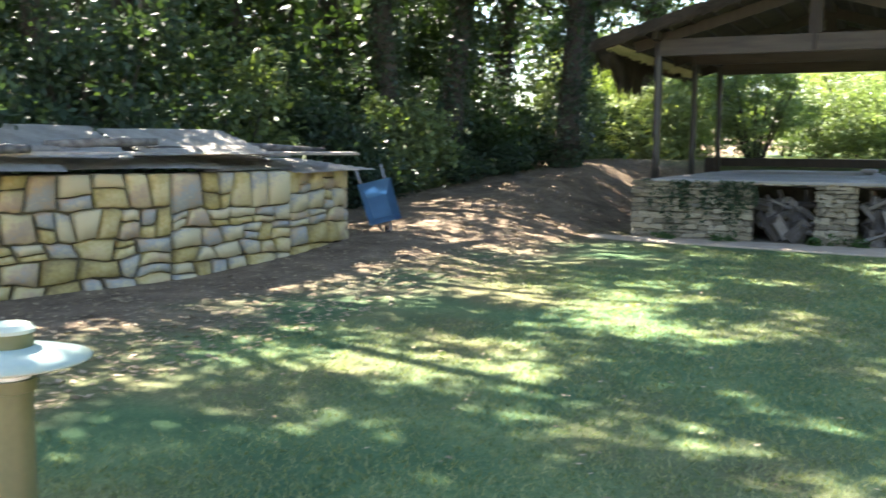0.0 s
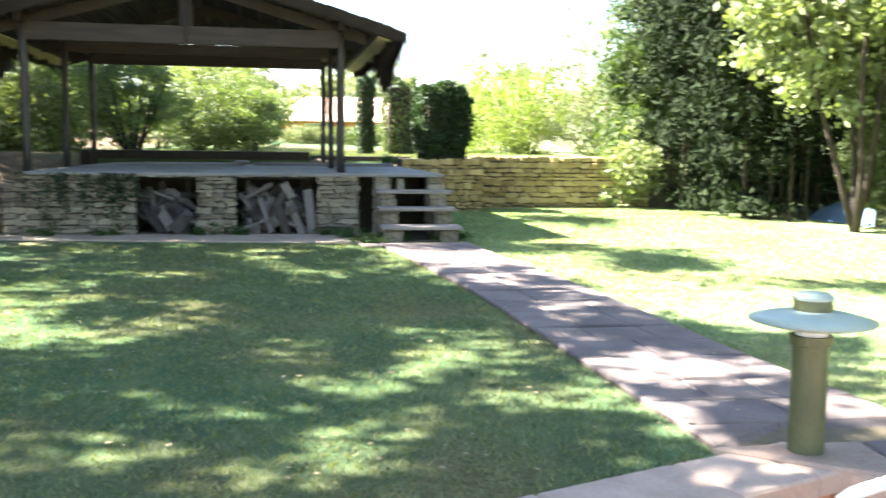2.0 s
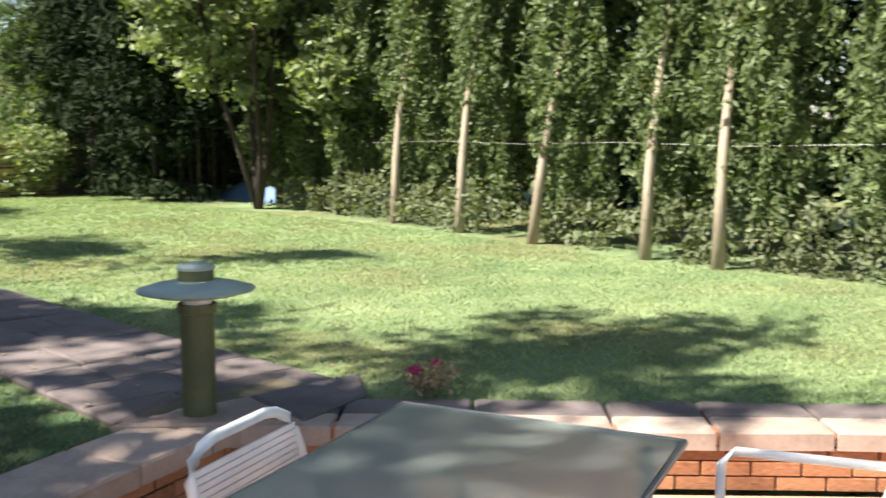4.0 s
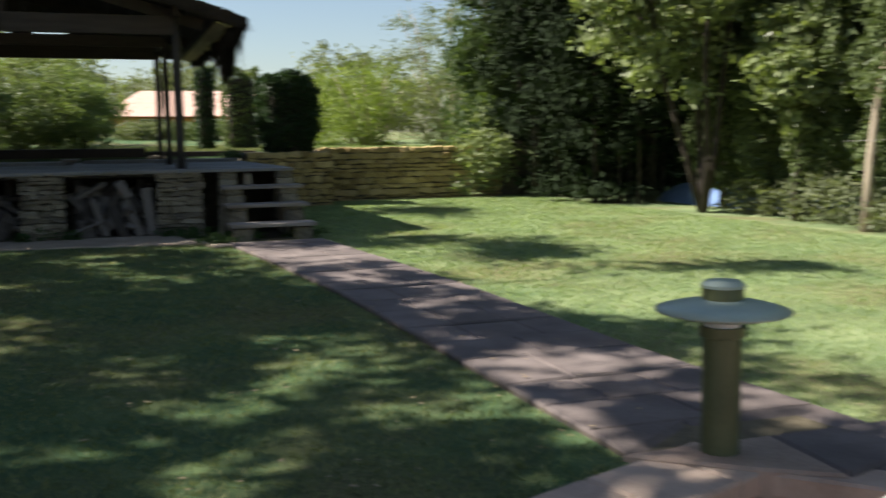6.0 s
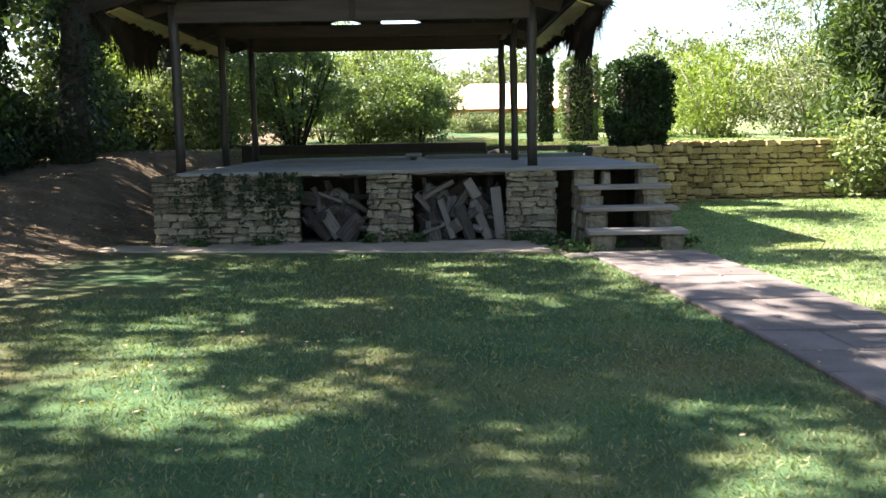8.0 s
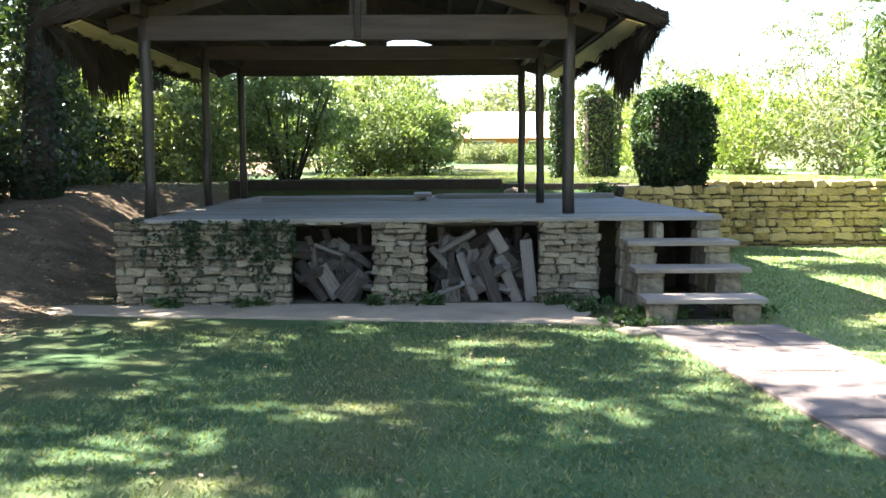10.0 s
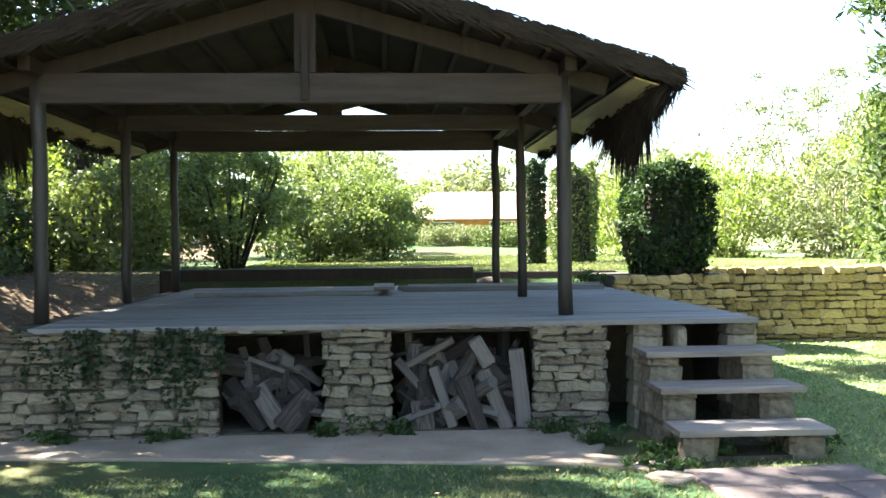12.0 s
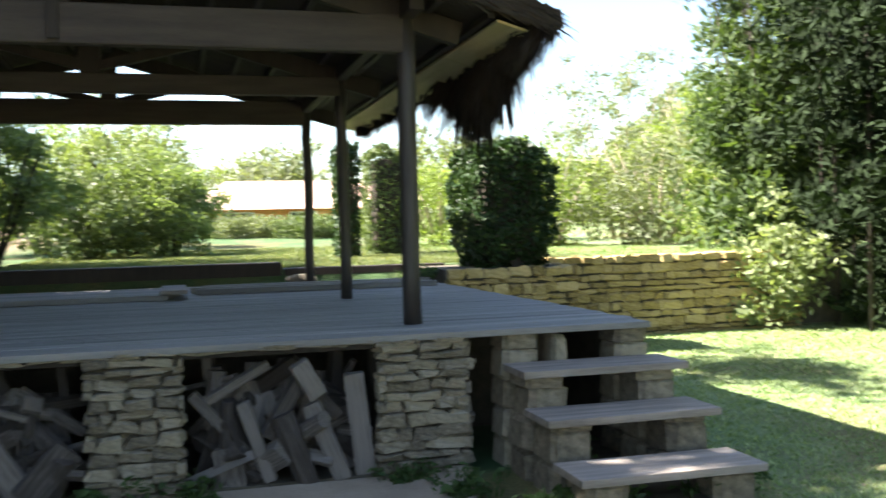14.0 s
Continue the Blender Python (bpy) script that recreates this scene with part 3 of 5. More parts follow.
        x = edge - side * 0.16
        for y0, y1 in ((FRONT_Y + 0.0, 1.4), (1.41, 3.4), (3.41, BACK_Y - 0.05)):
            slope = math.atan2((EAVE_Z - RIDGE_Z) * side, EAVE_R - RIDGE_X)
            m = Matrix.Translation((x, 0, roof_z(x) - 0.085)) @ Matrix.Rotation(-slope, 4, "Y")
            box(bm, -0.15, 0.15, y0, y1, -0.009, 0.009, 0.003, m)
        part("eave_board", bm, FASCIA, root, "straw-coloured eave board")
    # shaggy verge along both gables and tufts over the slopes
    nprng = np.random.default_rng(9)
    n = 5000
    x = nprng.uniform(EAVE_L, EAVE_R, n)
    z = RIDGE_Z + (EAVE_Z - RIDGE_Z) * np.abs(x - RIDGE_X) / (EAVE_R - RIDGE_X) + nprng.uniform(-0.06, 0.10, n)
    y = np.where(nprng.random(n) < 0.65, FRONT_Y - 0.12, BACK_Y + 0.12) + nprng.uniform(-0.03, 0.03, n)
    down = np.sign(x - RIDGE_X)
    ln = nprng.uniform(0.06, 0.22, n)
    w = nprng.uniform(0.006, 0.014, n)
    a = np.stack([x, y, z + w], 1)
    b = np.stack([x, y, z - w], 1)
    c = np.stack([x + down * ln, y + nprng.normal(0, 0.02, n), z - ln * nprng.uniform(0.25, 0.75, n)], 1)
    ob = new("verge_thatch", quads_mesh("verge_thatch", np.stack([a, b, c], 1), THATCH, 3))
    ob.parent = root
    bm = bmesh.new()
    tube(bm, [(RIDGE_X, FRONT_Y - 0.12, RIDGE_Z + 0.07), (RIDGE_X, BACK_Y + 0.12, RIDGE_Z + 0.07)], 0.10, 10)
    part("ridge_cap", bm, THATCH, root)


pavilion()


# ---- retaining wall, rear kerb ----
def retaining_wall():
    bm = bmesh.new()
    box(bm, 2.72, 7.4, 6.13, 6.45, -0.1, 1.07)
    box(bm, 1.12, 2.719, 4.93, 6.45, -0.1, 1.03)
    root = tagged(part("retaining_wall", bm, JOINT_AND_VOID), "golden dry stone retaining wall holding up the upper lawn", "wall", kind="structure")
    return root


RETAINING = retaining_wall()


def rear_kerb(x0, x1, top, label):
    bm = bmesh.new()
    box(bm, x0, x1, 6.42, 6.66, DECK_Z - 0.12, top, 0.02)
    return tagged(part("rear_kerb", bm, TIMBER), label, "kerb", kind="structure")


rear_kerb(-5.15, -0.62, 1.14, "dark timber kerb between the deck and the upper lawn")
rear_kerb(-0.60, 1.5, 1.06, "low dark kerb beside the deck")


# ---- paving ----
def slab(bm, corners, top, depth):
    up = [bm.verts.new((*c, top(*c))) for c in corners]
    dn = [bm.verts.new((*c, top(*c) - depth)) for c in corners]
    bm.faces.new(up)
    for k in range(len(up)):
        j = (k + 1) % len(up)
        bm.faces.new((up[k], dn[k], dn[j], up[j]))
    bmesh.ops.recalc_face_normals(bm, faces=list(bm.faces))
    edges = [e for e in bm.edges if all(v in up for v in e.verts)]
    bmesh.ops.bevel(bm, geom=edges, offset=0.012, segments=1, affect="EDGES")


PATH_L = [(-0.02, -1.45), (0.16, -3.2), (0.36, -5.0), (0.50, -6.74), (0.58, -8.4), (0.62, -9.66)]
PATH_R = [(1.14, -1.42), (1.28, -3.2), (1.46, -5.0), (1.62, -6.74), (1.74, -8.4), (1.86, -9.70)]


def along_line(line, t):
    t *= len(line) - 1
    k = min(int(t), len(line) - 2)
    return Vector(line[k]).lerp(Vector(line[k + 1]), t - k)


def path_paving():
    bm = bmesh.new()
    lefts, rights = [along_line(PATH_L, k / 40) for k in range(41)], [along_line(PATH_R, k / 40) for k in range(41)]
    rows = [[bm.verts.new((p.x, p.y, ground_z(p.x, p.y) + 0.012)) for p in pair] for pair in zip(lefts, rights)]
    for a, b in zip(rows, rows[1:]):
        bm.faces.new((b[0], b[1], a[1], a[0]))
    root = tagged(part("path", bm, MORTAR), "grey flagstone path across the lawn to the steps", "path", kind="structure")
    rng = random.Random(21)
    t = 0.0
    flat = lambda x, y: ground_z(x, y) + 0.035
    while t < 0.999:
        dt = min(rng.uniform(0.045, 0.075), 1.0 - t)
        if 1.0 - t - dt < 0.03:
            dt = 1.0 - t
        cuts = [0.0, rng.uniform(0.35, 0.65), 1.0] if rng.random() < 0.75 else [0.0, rng.uniform(0.28, 0.36), rng.uniform(0.6, 0.7), 1.0]
        skew = rng.uniform(-0.006, 0.006)
        for u0, u1 in zip(cuts, cuts[1:]):
            cs = []
            for u, v in ((u0, t + dt), (u1, t + dt), (u1, t), (u0, t)):
                v = min(max(v + (skew if 0 < u < 1 else 0), 0), 1)
                cs.append(along_line(PATH_L, v).lerp(along_line(PATH_R, v), u))
            mid = sum(cs, Vector((0, 0))) / 4
            bm = bmesh.new()
            slab(bm, [c + (mid - c).normalized() * 0.005 for c in cs], flat, 0.05)
            part("flagstone", bm, FLAG, root)
        t += dt
    return root


path_paving()


def patio():
    bm = bmesh.new()
    corners = [(-8.0, -13.2), (0.90, -9.98), (4.6, -13.7), (4.6, -21.0), (-8.0, -21.0)]
    bm.faces.new([bm.verts.new((*c, PATIO_Z)) for c in corners])
    root = tagged(part("patio", bm, TILE), "sunken terracotta patio edged with brick", "patio", kind="structure")
    # kerb of flagstones round the patio
    rng = random.Random(5)
    flat = lambda x, y: -0.075 + 0.003 * math.sin(x * 7)
    u = -7.4
    while u < 0.30:
        w = min(rng.uniform(0.4, 0.75), 0.42 - u)
        cs = [KERB_AT + KERB_ALONG * a + KERB_IN * b for a, b in ((u, 0.43), (u + w, 0.43), (u + w, 0.0), (u, 0.0))]
        mid = sum(cs, Vector((0, 0))) / 4
        bm = bmesh.new()
        slab(bm, [c + (mid - c).normalized() * 0.008 for c in cs], flat, 0.09)
        part("kerb_stone", bm, KERB, root)
        u += w
    u = -0.05
    while u < 5.0:
        w = rng.uniform(0.45, 0.8)
        for b0, b1 in ((-0.03, 0.21), (0.21, 0.46)):
            cs = [RIM_AT + RIM_ALONG * a - RIM_IN * b for a, b in ((u, b0), (u + w, b0), (u + w, b1), (u, b1))]
            mid = sum(cs, Vector((0, 0))) / 4
            bm = bmesh.new()
            slab(bm, [c + (mid - c).normalized() * 0.010 for c in cs], flat, 0.09)
            part("kerb_stone", bm, KERB if b0 < 0 else FLAG, root)
        u += w
    # brick faces
    bm = bmesh.new()
    box(bm, -0.5, 0.5, -0.5, 0.5, -0.5, 0.5, 0.03)
    brick = mesh_of("brick", bm, BRICK)
    for at, along, inward, off, length0, length1 in ((KERB_AT, KERB_ALONG, KERB_IN, 0.40, -5.2, 0.36), (RIM_AT, RIM_ALONG, RIM_IN, 0.0, 0.0, 3.4)):
        angle = math.atan2(along.y, along.x)
        for row in range(4):
            u = length0 - (0.115 if row % 2 else 0)
            while u < length1:
                p = at + along * (u + 0.11) + inward * (off - 0.045 + rng.uniform(-0.004, 0.004))
                piece("brick", brick, Matrix.Translation((p.x, p.y, PATIO_Z + 0.033 + row * 0.070)) @ Matrix.Rotation(angle, 4, "Z") @ Matrix.Diagonal((0.216, 0.10, 0.062, 1)), root)
                u += 0.228
    # two broad stones where path and patio meet
    for corners, stone in ((((0.60, -9.67), (0.98, -10.0), (1.28, -10.20), (1.32, -9.68)), KERB), (((1.335, -9.68), (1.295, -10.19), (1.80, -10.04), (2.02, -9.69)), FLAG)):
        bm = bmesh.new()
        slab(bm, [Vector(c) for c in corners], lambda x, y: -0.058, 0.12)
        part("kerb_stone", bm, stone, root)
    return root


patio()


def apron():
    bm = bmesh.new()
    rng = random.Random(2)
    edge = [(-5.6 + 0.5 * k, -0.42 - 0.075 * k + rng.uniform(-0.03, 0.03)) for k in range(11)]
    outline = edge + [(-0.45, -0.9), (-0.2, -0.3), (-0.15, 0.04), (-4.95, 0.04), (-5.7, 0.1)]
    slab(bm, outline, lambda x, y: 0.022, 0.08)
    return tagged(part("apron", bm, CONCRETE), "dusty worn concrete apron below the stone platform", "pavement", kind="structure")


apron()


def edging():
    r = random.Random(14)
    for a, b in (((-0.62, -0.98), (-0.28, -1.18)), ((-0.26, -1.20), (-0.02, -1.38)), ((-0.20, -1.46), (-0.04, -1.66))):
        a, b = Vector(a), Vector(b)
        side = Vector((b.y - a.y, a.x - b.x)).normalized() * 0.13
        bm = bmesh.new()
        slab(bm, [a - side, a + side * r.uniform(0.8, 1.1), b + side, b - side * r.uniform(0.8, 1.1)][::-1], lambda x, y: 0.03, 0.09)
        tagged(part("edging_stone", bm, CONCRETE), "pale flat stone sunk between apron and path", "stone", "edging stones")


edging()


# ---- planting ----
def plant(name, crown, label, category, mat, trunk=None, bark=None, group="", kind=""):
    """A tree or shrub: one trunk mesh where it shows, and one crown of loose leaves."""
    me = quads_mesh("crown", crown, mat)
    if trunk is None:
        return tagged(new(name, me), label, category, group, kind)
    root = empty(name, Matrix(), label, category, group, kind)
    part("trunk", trunk, bark or BARK, root, smooth=True)
    new("crown", me).parent = root
    return root


def trunk_mesh(x, y, z, height, radius, rng, lean=(0, 0), limbs=5, spread=1.4):
    bm = bmesh.new()
    pts = []
    for k in range(9):
        t = k / 8
        pts.append((x + lean[0] * t + rng.uniform(-0.05, 0.05) * t * 2, y + lean[1] * t + rng.uniform(-0.05, 0.05) * t * 2, z - 0.15 + height * t))
    tube(bm, pts, [radius * (1.35 if k == 0 else 1 - 0.75 * k / 8) for k in range(9)], 10)
    for k in range(limbs):
        s = Vector(pts[rng.randint(4, 7)])
        a = rng.uniform(0, math.tau)
        d = Vector((math.cos(a), math.sin(a), rng.uniform(0.3, 0.9))) * spread * rng.uniform(0.7, 1.2)
        tube(bm, [s, s + d * 0.5 + Vector((0, 0, -0.05)), s + d], [radius * 0.4, radius * 0.26, radius * 0.08], 6)
    return bm


def stems(x, y, z, r, h):
    bm = bmesh.new()
    for k in range(7):
        a = k * 2.4 + x
        tube(bm, [(x + 0.1 * math.cos(a), y + 0.1 * math.sin(a), z - 0.1), (x + r * 0.35 * math.cos(a), y + r * 0.35 * math.sin(a), z + h * 0.5), (x + r * 0.6 * math.cos(a), y + r * 0.6 * math.sin(a), z + h * 0.9)], [0.035, 0.024, 0.008], 5)
    return bm


def woodland():
    rng, nprng = random.Random(31), np.random.default_rng(31)
    spots = [(-9.6, 3.3, 0.27, (0.4, 0.5)), (-7.75, 5.1, 0.28, (0.3, 0.3)), (-10.1, 1.9, 0.26, (-0.3, 0)), (-8.6, 7.9, 0.24, (0.9, 0)), (-12.2, -2.0, 0.26, (0.4, 0)), (-11.0, 9.0, 0.3, (0.6, 0)),
             (-7.6, 11.0, 0.24, (0, 0.4)), (-13.5, 5.0, 0.3, (0, 0)), (-12.5, -6.5, 0.28, (0.3, 0)), (-12.5, -10.5, 0.26, (0.2, 0.2))]
    for x, y, r, lean in spots:
        z = ground_z(x, y)
        h = rng.uniform(7.0, 8.6)
        tr = trunk_mesh(x, y, z, h, r, rng, lean, 6, 2.0)
        c = clumps(nprng, 8500, 150, (x + lean[0] * 0.8, y + lean[1], z + h * 0.78), (2.9, 2.9, 2.6), 0.30, 0.25)
        tree = plant("woodland_tree", leaf_quads(nprng, c, 0.17, 0.085), "tall dark woodland tree with an ivy-clad leaning trunk", "tree", LEAF_WOOD, tr, BARK, "woodland trees")
        up = nprng.random(2600) ** 1.5
        turn = nprng.uniform(0, math.tau, 2600)
        out = r * (1.25 - 0.5 * up) + np.abs(nprng.normal(0, 0.07, 2600)) * (1 + np.sin(up * 19 + x))
        c = np.stack([x + lean[0] * up * 0.6 + out * np.cos(turn), y + lean[1] * up * 0.6 + out * np.sin(turn), z + up * h * 0.6], 1)
        new("trunk_ivy", quads_mesh("trunk_ivy", leaf_quads(nprng, c, 0.11, 0.07), LEAF_IVY)).parent = tree
    # high crowns that lean out over the lawn
    for (x, y), (cx, cy, cz), (rx, ry) in (((-12.8, 0.6), (-9.4, 2.6, 9.4), (2.9, 3.4)), ((-12.4, -4.2), (-8.5, -3.2, 9.6), (3.0, 3.1)), ((-12.6, -8.6), (-8.2, -7.9, 9.4), (2.2, 2.0)), ((-13.0, -12.6), (-10.9, -12.2, 9.0), (2.0, 2.2)), ((-13.2, -10.6), (-7.0, -11.0, 9.6), (1.6, 1.7)), ((-14.0, -7.6), (-11.2, -8.2, 9.4), (2.3, 2.4)), ((-13.4, -1.6), (-10.2, -0.6, 9.6), (2.2, 1.7)), ((-13.6, -5.2), (-6.3, -5.2, 9.6), (1.1, 1.6)), ((-12.9, 2.4), (-6.6, 1.1, 9.8), (1.3, 1.4)),
                                           ((-11.8, -2.6), (-4.9, -0.9, 9.8), (0.9, 1.7)), ((-12.0, -3.4), (-3.3, -3.0, 9.7), (1.1, 0.4)), ((-12.2, -6.2), (-4.7, -8.0, 9.6), (1.9, 1.3)), ((-14.2, -6.6), (-9.9, -5.7, 9.4), (1.5, 1.6)), ((-15.2, -4.4), (-11.9, -4.8, 9.2), (1.3, 1.2)), ((-12.4, 5.2), (-4.2, 4.9, 9.7), (1.2, 1.4))):
        z = ground_z(x, y)
        tr = bmesh.new()
        tube(tr, [(x, y, z - 0.2), (x + 0.1, y, z + 3), (x + (cx - x) * 0.3, y + (cy - y) * 0.3, z + 6.2), (x + (cx - x) * 0.7, y + (cy - y) * 0.7, cz - 0.4), (cx, cy, cz)], [0.24, 0.19, 0.08, 0.025, 0.01], 9)
        n = int(1080 * rx * ry)
        c = clumps(nprng, n, int(17 * rx * ry), (cx, cy, cz), (rx, ry, 0.9), 0.22, 0.05)
        plant("shade_crown_tree", leaf_quads(nprng, c, 0.20, 0.11), "tall tree whose unseen crown is placed to shade the lawn", "tree", LEAF_WOOD, tr, BARK, "overhanging trees")
    low = [(-10.6, -6.0, 1.5, 1.7, LEAF_BLUE), (-10.2, -8.2, 1.4, 1.5, LEAF_BLUE), (-11.2, -3.6, 1.6, 1.9, LEAF_WOOD), (-11.5, -0.2, 1.6, 1.8, LEAF_WOOD), (-11.4, 2.8, 1.3, 1.5, LEAF_BLUE),
           (-10.4, 5.8, 1.3, 1.5, LEAF_WOOD), (-9.0, 9.4, 1.3, 1.3, LEAF_WOOD), (-7.2, 10.6, 1.2, 1.4, LEAF_LIGHT), (-7.9, 12.6, 1.4, 1.7, LEAF_LIGHT), (-9.6, 13.0, 1.6, 2.2, LEAF_YELLOW),
           (-12.6, 8.4, 1.8, 2.4, LEAF_WOOD), (-13.4, 0.8, 2.0, 2.8, LEAF_WOOD), (-13.6, -4.6, 2.0, 3.0, LEAF_WOOD), (-13.8, -9.0, 2.0, 2.8, LEAF_WOOD), (-11.6, -11.5, 1.8, 2.2, LEAF_BLUE),
           (-10.5, -5.0, 1.3, 3.2, LEAF_BLUE), (-10.6, -2.2, 1.0, 2.0, LEAF_CYPRESS), (-9.8, -0.7, 0.8, 1.3, LEAF_BLUE), (-9.6, 1.5, 0.8, 1.3, LEAF_CYPRESS), (-8.9, 4.4, 0.7, 1.2, LEAF_WOOD), (-8.3, 6.8, 0.8, 1.5, LEAF_CYPRESS)]
    for x, y, r, h, leaf in low:
        z = ground_z(x, y)
        c = clumps(nprng, 8000, 110, (x, y, z + h * 0.55), (r, r, h * 0.75), 0.20, 0.35, z)
        plant("understorey_shrub", leaf_quads(nprng, c, 0.13, 0.06), "dense dark shrub under the woodland trees", "shrub", leaf, stems(x, y, z, r, h), BARK, "understorey shrubs")
    # deep wood behind, too far in to count
    c = np.concatenate([clumps(nprng, 9000, 120, (x, y, 4.2), (4.0, 3.5, 4.5), 0.5, 0.2, 0.6) for x, y in ((-18, -10), (-18, -3), (-18, 4), (-17, 11), (-12, 18), (-20, 19), (-15.5, 0.5), (-14.5, 9))])
    plant("far_wood", leaf_quads(nprng, c, 0.30, 0.16), "deep shaded wood behind the nearer trees", "wood", LEAF_WOOD, kind="stuff")


woodland()


def far_planting():
    nprng, rng = np.random.default_rng(77), random.Random(77)
    # shrubs and trees beyond the upper lawn
    for x, y, r, h, leaf, name, label in (
            (-4.6, 9.6, 1.2, 2.5, LEAF_MID, "upright_shrub", "many-stemmed green shrub at the edge of the upper lawn"),
            (-3.5, 14.6, 1.3, 1.8, LEAF_CYPRESS, "rounded_shrub", "rounded clipped shrub on the upper lawn"),
            (-2.0, 15.0, 1.0, 1.9, LEAF_MID, "rounded_shrub", "green rounded shrub on the upper lawn"),
            (-6.6, 11.6, 1.3, 2.6, LEAF_MID, "rounded_shrub", "tall green shrub beside the upper lawn"),
            (-2.9, 17.4, 1.9, 3.5, LEAF_LIGHT, "rounded_shrub", "tall green shrub beside the upper lawn"),
            (-5.0, 19.0, 2.2, 3.4, LEAF_YELLOW, "sunny_bush", "large sunlit yellow-green bush"),
            (-2.6, 21.0, 1.6, 2.9, LEAF_YELLOW, "sunny_bush", "large sunlit yellow-green bush"),
            (0.3, 27.0, 1.6, 0.62, LEAF_GREY, "low_shrub", "low silvery shrub before the house"),
            (2.6, 26.0, 1.6, 0.62, LEAF_CYPRESS, "low_shrub", "low green shrub before the house"),
            (5.0, 25.0, 1.5, 0.62, LEAF_YELLOW, "low_shrub", "low yellow-green shrub before the house")):
        z = ground_z(x, y)
        tr = stems(x, y, z, r, h)
        if name == "upright_shrub":
            tr = bmesh.new()
            for k in range(14):
                a = k * 2.4
                tube(tr, [(x + 0.12 * math.cos(a), y + 0.12 * math.sin(a), z - 0.1), (x + 0.55 * math.cos(a), y + 0.5 * math.sin(a), z + 1.0), (x + 0.9 * math.cos(a), y + 0.8 * math.sin(a), z + 1.9)], [0.03, 0.022, 0.008], 6)
        c = clumps(nprng, 12000, 150, (x, y, z + h * (0.56 if name == "upright_shrub" else 0.5)), (r, r, h * 0.52), 0.16, 0.4, z)
        plant(name, leaf_quads(nprng, c, 0.10, 0.05), label, "shrub", leaf, tr)
    # bright thicket beyond the retaining wall
    for k, (x, y, r, h, leaf) in enumerate(((6.0, 14.0, 1.7, 2.2, LEAF_YELLOW), (8.2, 13.0, 1.7, 2.4, LEAF_GREY), (4.6, 17.5, 1.8, 2.0, LEAF_YELLOW), (10.5, 14.0, 2.0, 3.6, LEAF_YELLOW), (12.5, 12.0, 2.3, 5.8, LEAF_YELLOW),
                                           (9.8, 18.0, 2.4, 5.0, LEAF_GREY), (13.5, 19.0, 3.0, 6.0, LEAF_GREY), (7.0, 20.0, 2.2, 2.6, LEAF_YELLOW), (11.2, 9.6, 1.6, 3.0, LEAF_LIGHT), (8.8, 10.4, 1.2, 1.6, LEAF_YELLOW))):
        z = ground_z(x, y)
        tr = bmesh.new()
        for j in range(9):
            a = j * 2.4 + k
            tube(tr, [(x + 0.2 * math.cos(a), y + 0.2 * math.sin(a), z - 0.1), (x + r * 0.4 * math.cos(a), y + r * 0.4 * math.sin(a), z + h * 0.5), (x + r * 0.7 * math.cos(a), y + r * 0.7 * math.sin(a), z + h * 0.9)], [0.035, 0.025, 0.008], 5)
        c = clumps(nprng, 8000, 130, (x, y, z + h * 0.52), (r, r, h * 0.55), 0.20, 0.4, z)
        plant("thicket_bush", leaf_quads(nprng, c, 0.12, 0.05, 0.3), "tall sunlit bush with pale stems beyond the wall", "bush", leaf, tr, BARK_PALE, "thicket bushes")
    c = np.concatenate([clumps(nprng, 6500, 110, (x, y, 3.2 + 0.02 * max(y, 0)), (5.0, 3.0, r * 1.15), 0.5, 0.3, 1.2)
                        for x, y, r in ((-12, 34, 3.6), (-4, 52, 2.2), (4, 56, 2.4), (14, 50, 2.6), (22, 38, 3.4), (20, 24, 4.0), (30, 30, 5.0), (24, 10, 5.0), (22, 0, 4.5), (22, -10, 4.5))])
    plant("far_trees", leaf_quads(nprng, c, 0.34, 0.18), "hazy sunlit trees far beyond the garden", "trees", LEAF_GREY, kind="stuff")


far_planting()


def clipped(name, x0, x1, y0, y1, z0, z1, n, label, leaf, seed, taper=0.1):
    """A clipped column of foliage: leaves over an uneven block."""
    r = np.random.default_rng(seed)
    p = r.uniform(-1, 1, (n, 3))
    face = r.integers(0, 3, n)
    sign = np.sign(r.uniform(-1, 1, n))
    deep = 1 - np.abs(r.normal(0, 0.07, n))
    for a in range(3):
        p[face == a, a] = (sign * deep)[face == a]
    p[:, :2] *= (1 - taper * np.abs(p[:, 2:3]) ** 3) * (1 - 0.10 * np.clip(-p[:, 2:3], 0, 1))
    p += 0.085 * np.sin(p[:, [1, 2, 0]] * 5 + seed) + 0.05 * np.sin(p[:, [2, 0, 1]] * 13)
    c = np.array(((x0 + x1) / 2, (y0 + y1) / 2, (z0 + z1) / 2))
    p = c + p * np.array(((x1 - x0) / 2, (y1 - y0) / 2, (z1 - z0) / 2)) + r.normal(0, 0.02, (n, 3))
    p[:, 2] = np.maximum(p[:, 2], z0)
    bm = bmesh.new()
    k = 0.66
    box(bm, c[0] - (x1 - x0) / 2 * k, c[0] + (x1 - x0) / 2 * k, c[1] - (y1 - y0) / 2 * k, c[1] + (y1 - y0) / 2 * k, z0 - 0.1, z1 - (z1 - z0) * 0.09, 0.1)
    root = empty(name, Matrix(), label, "hedge")
    part("twig_core", bm, BARK, root)
    new("foliage", quads_mesh("foliage", leaf_quads(r, p, 0.075, 0.04), leaf)).parent = root


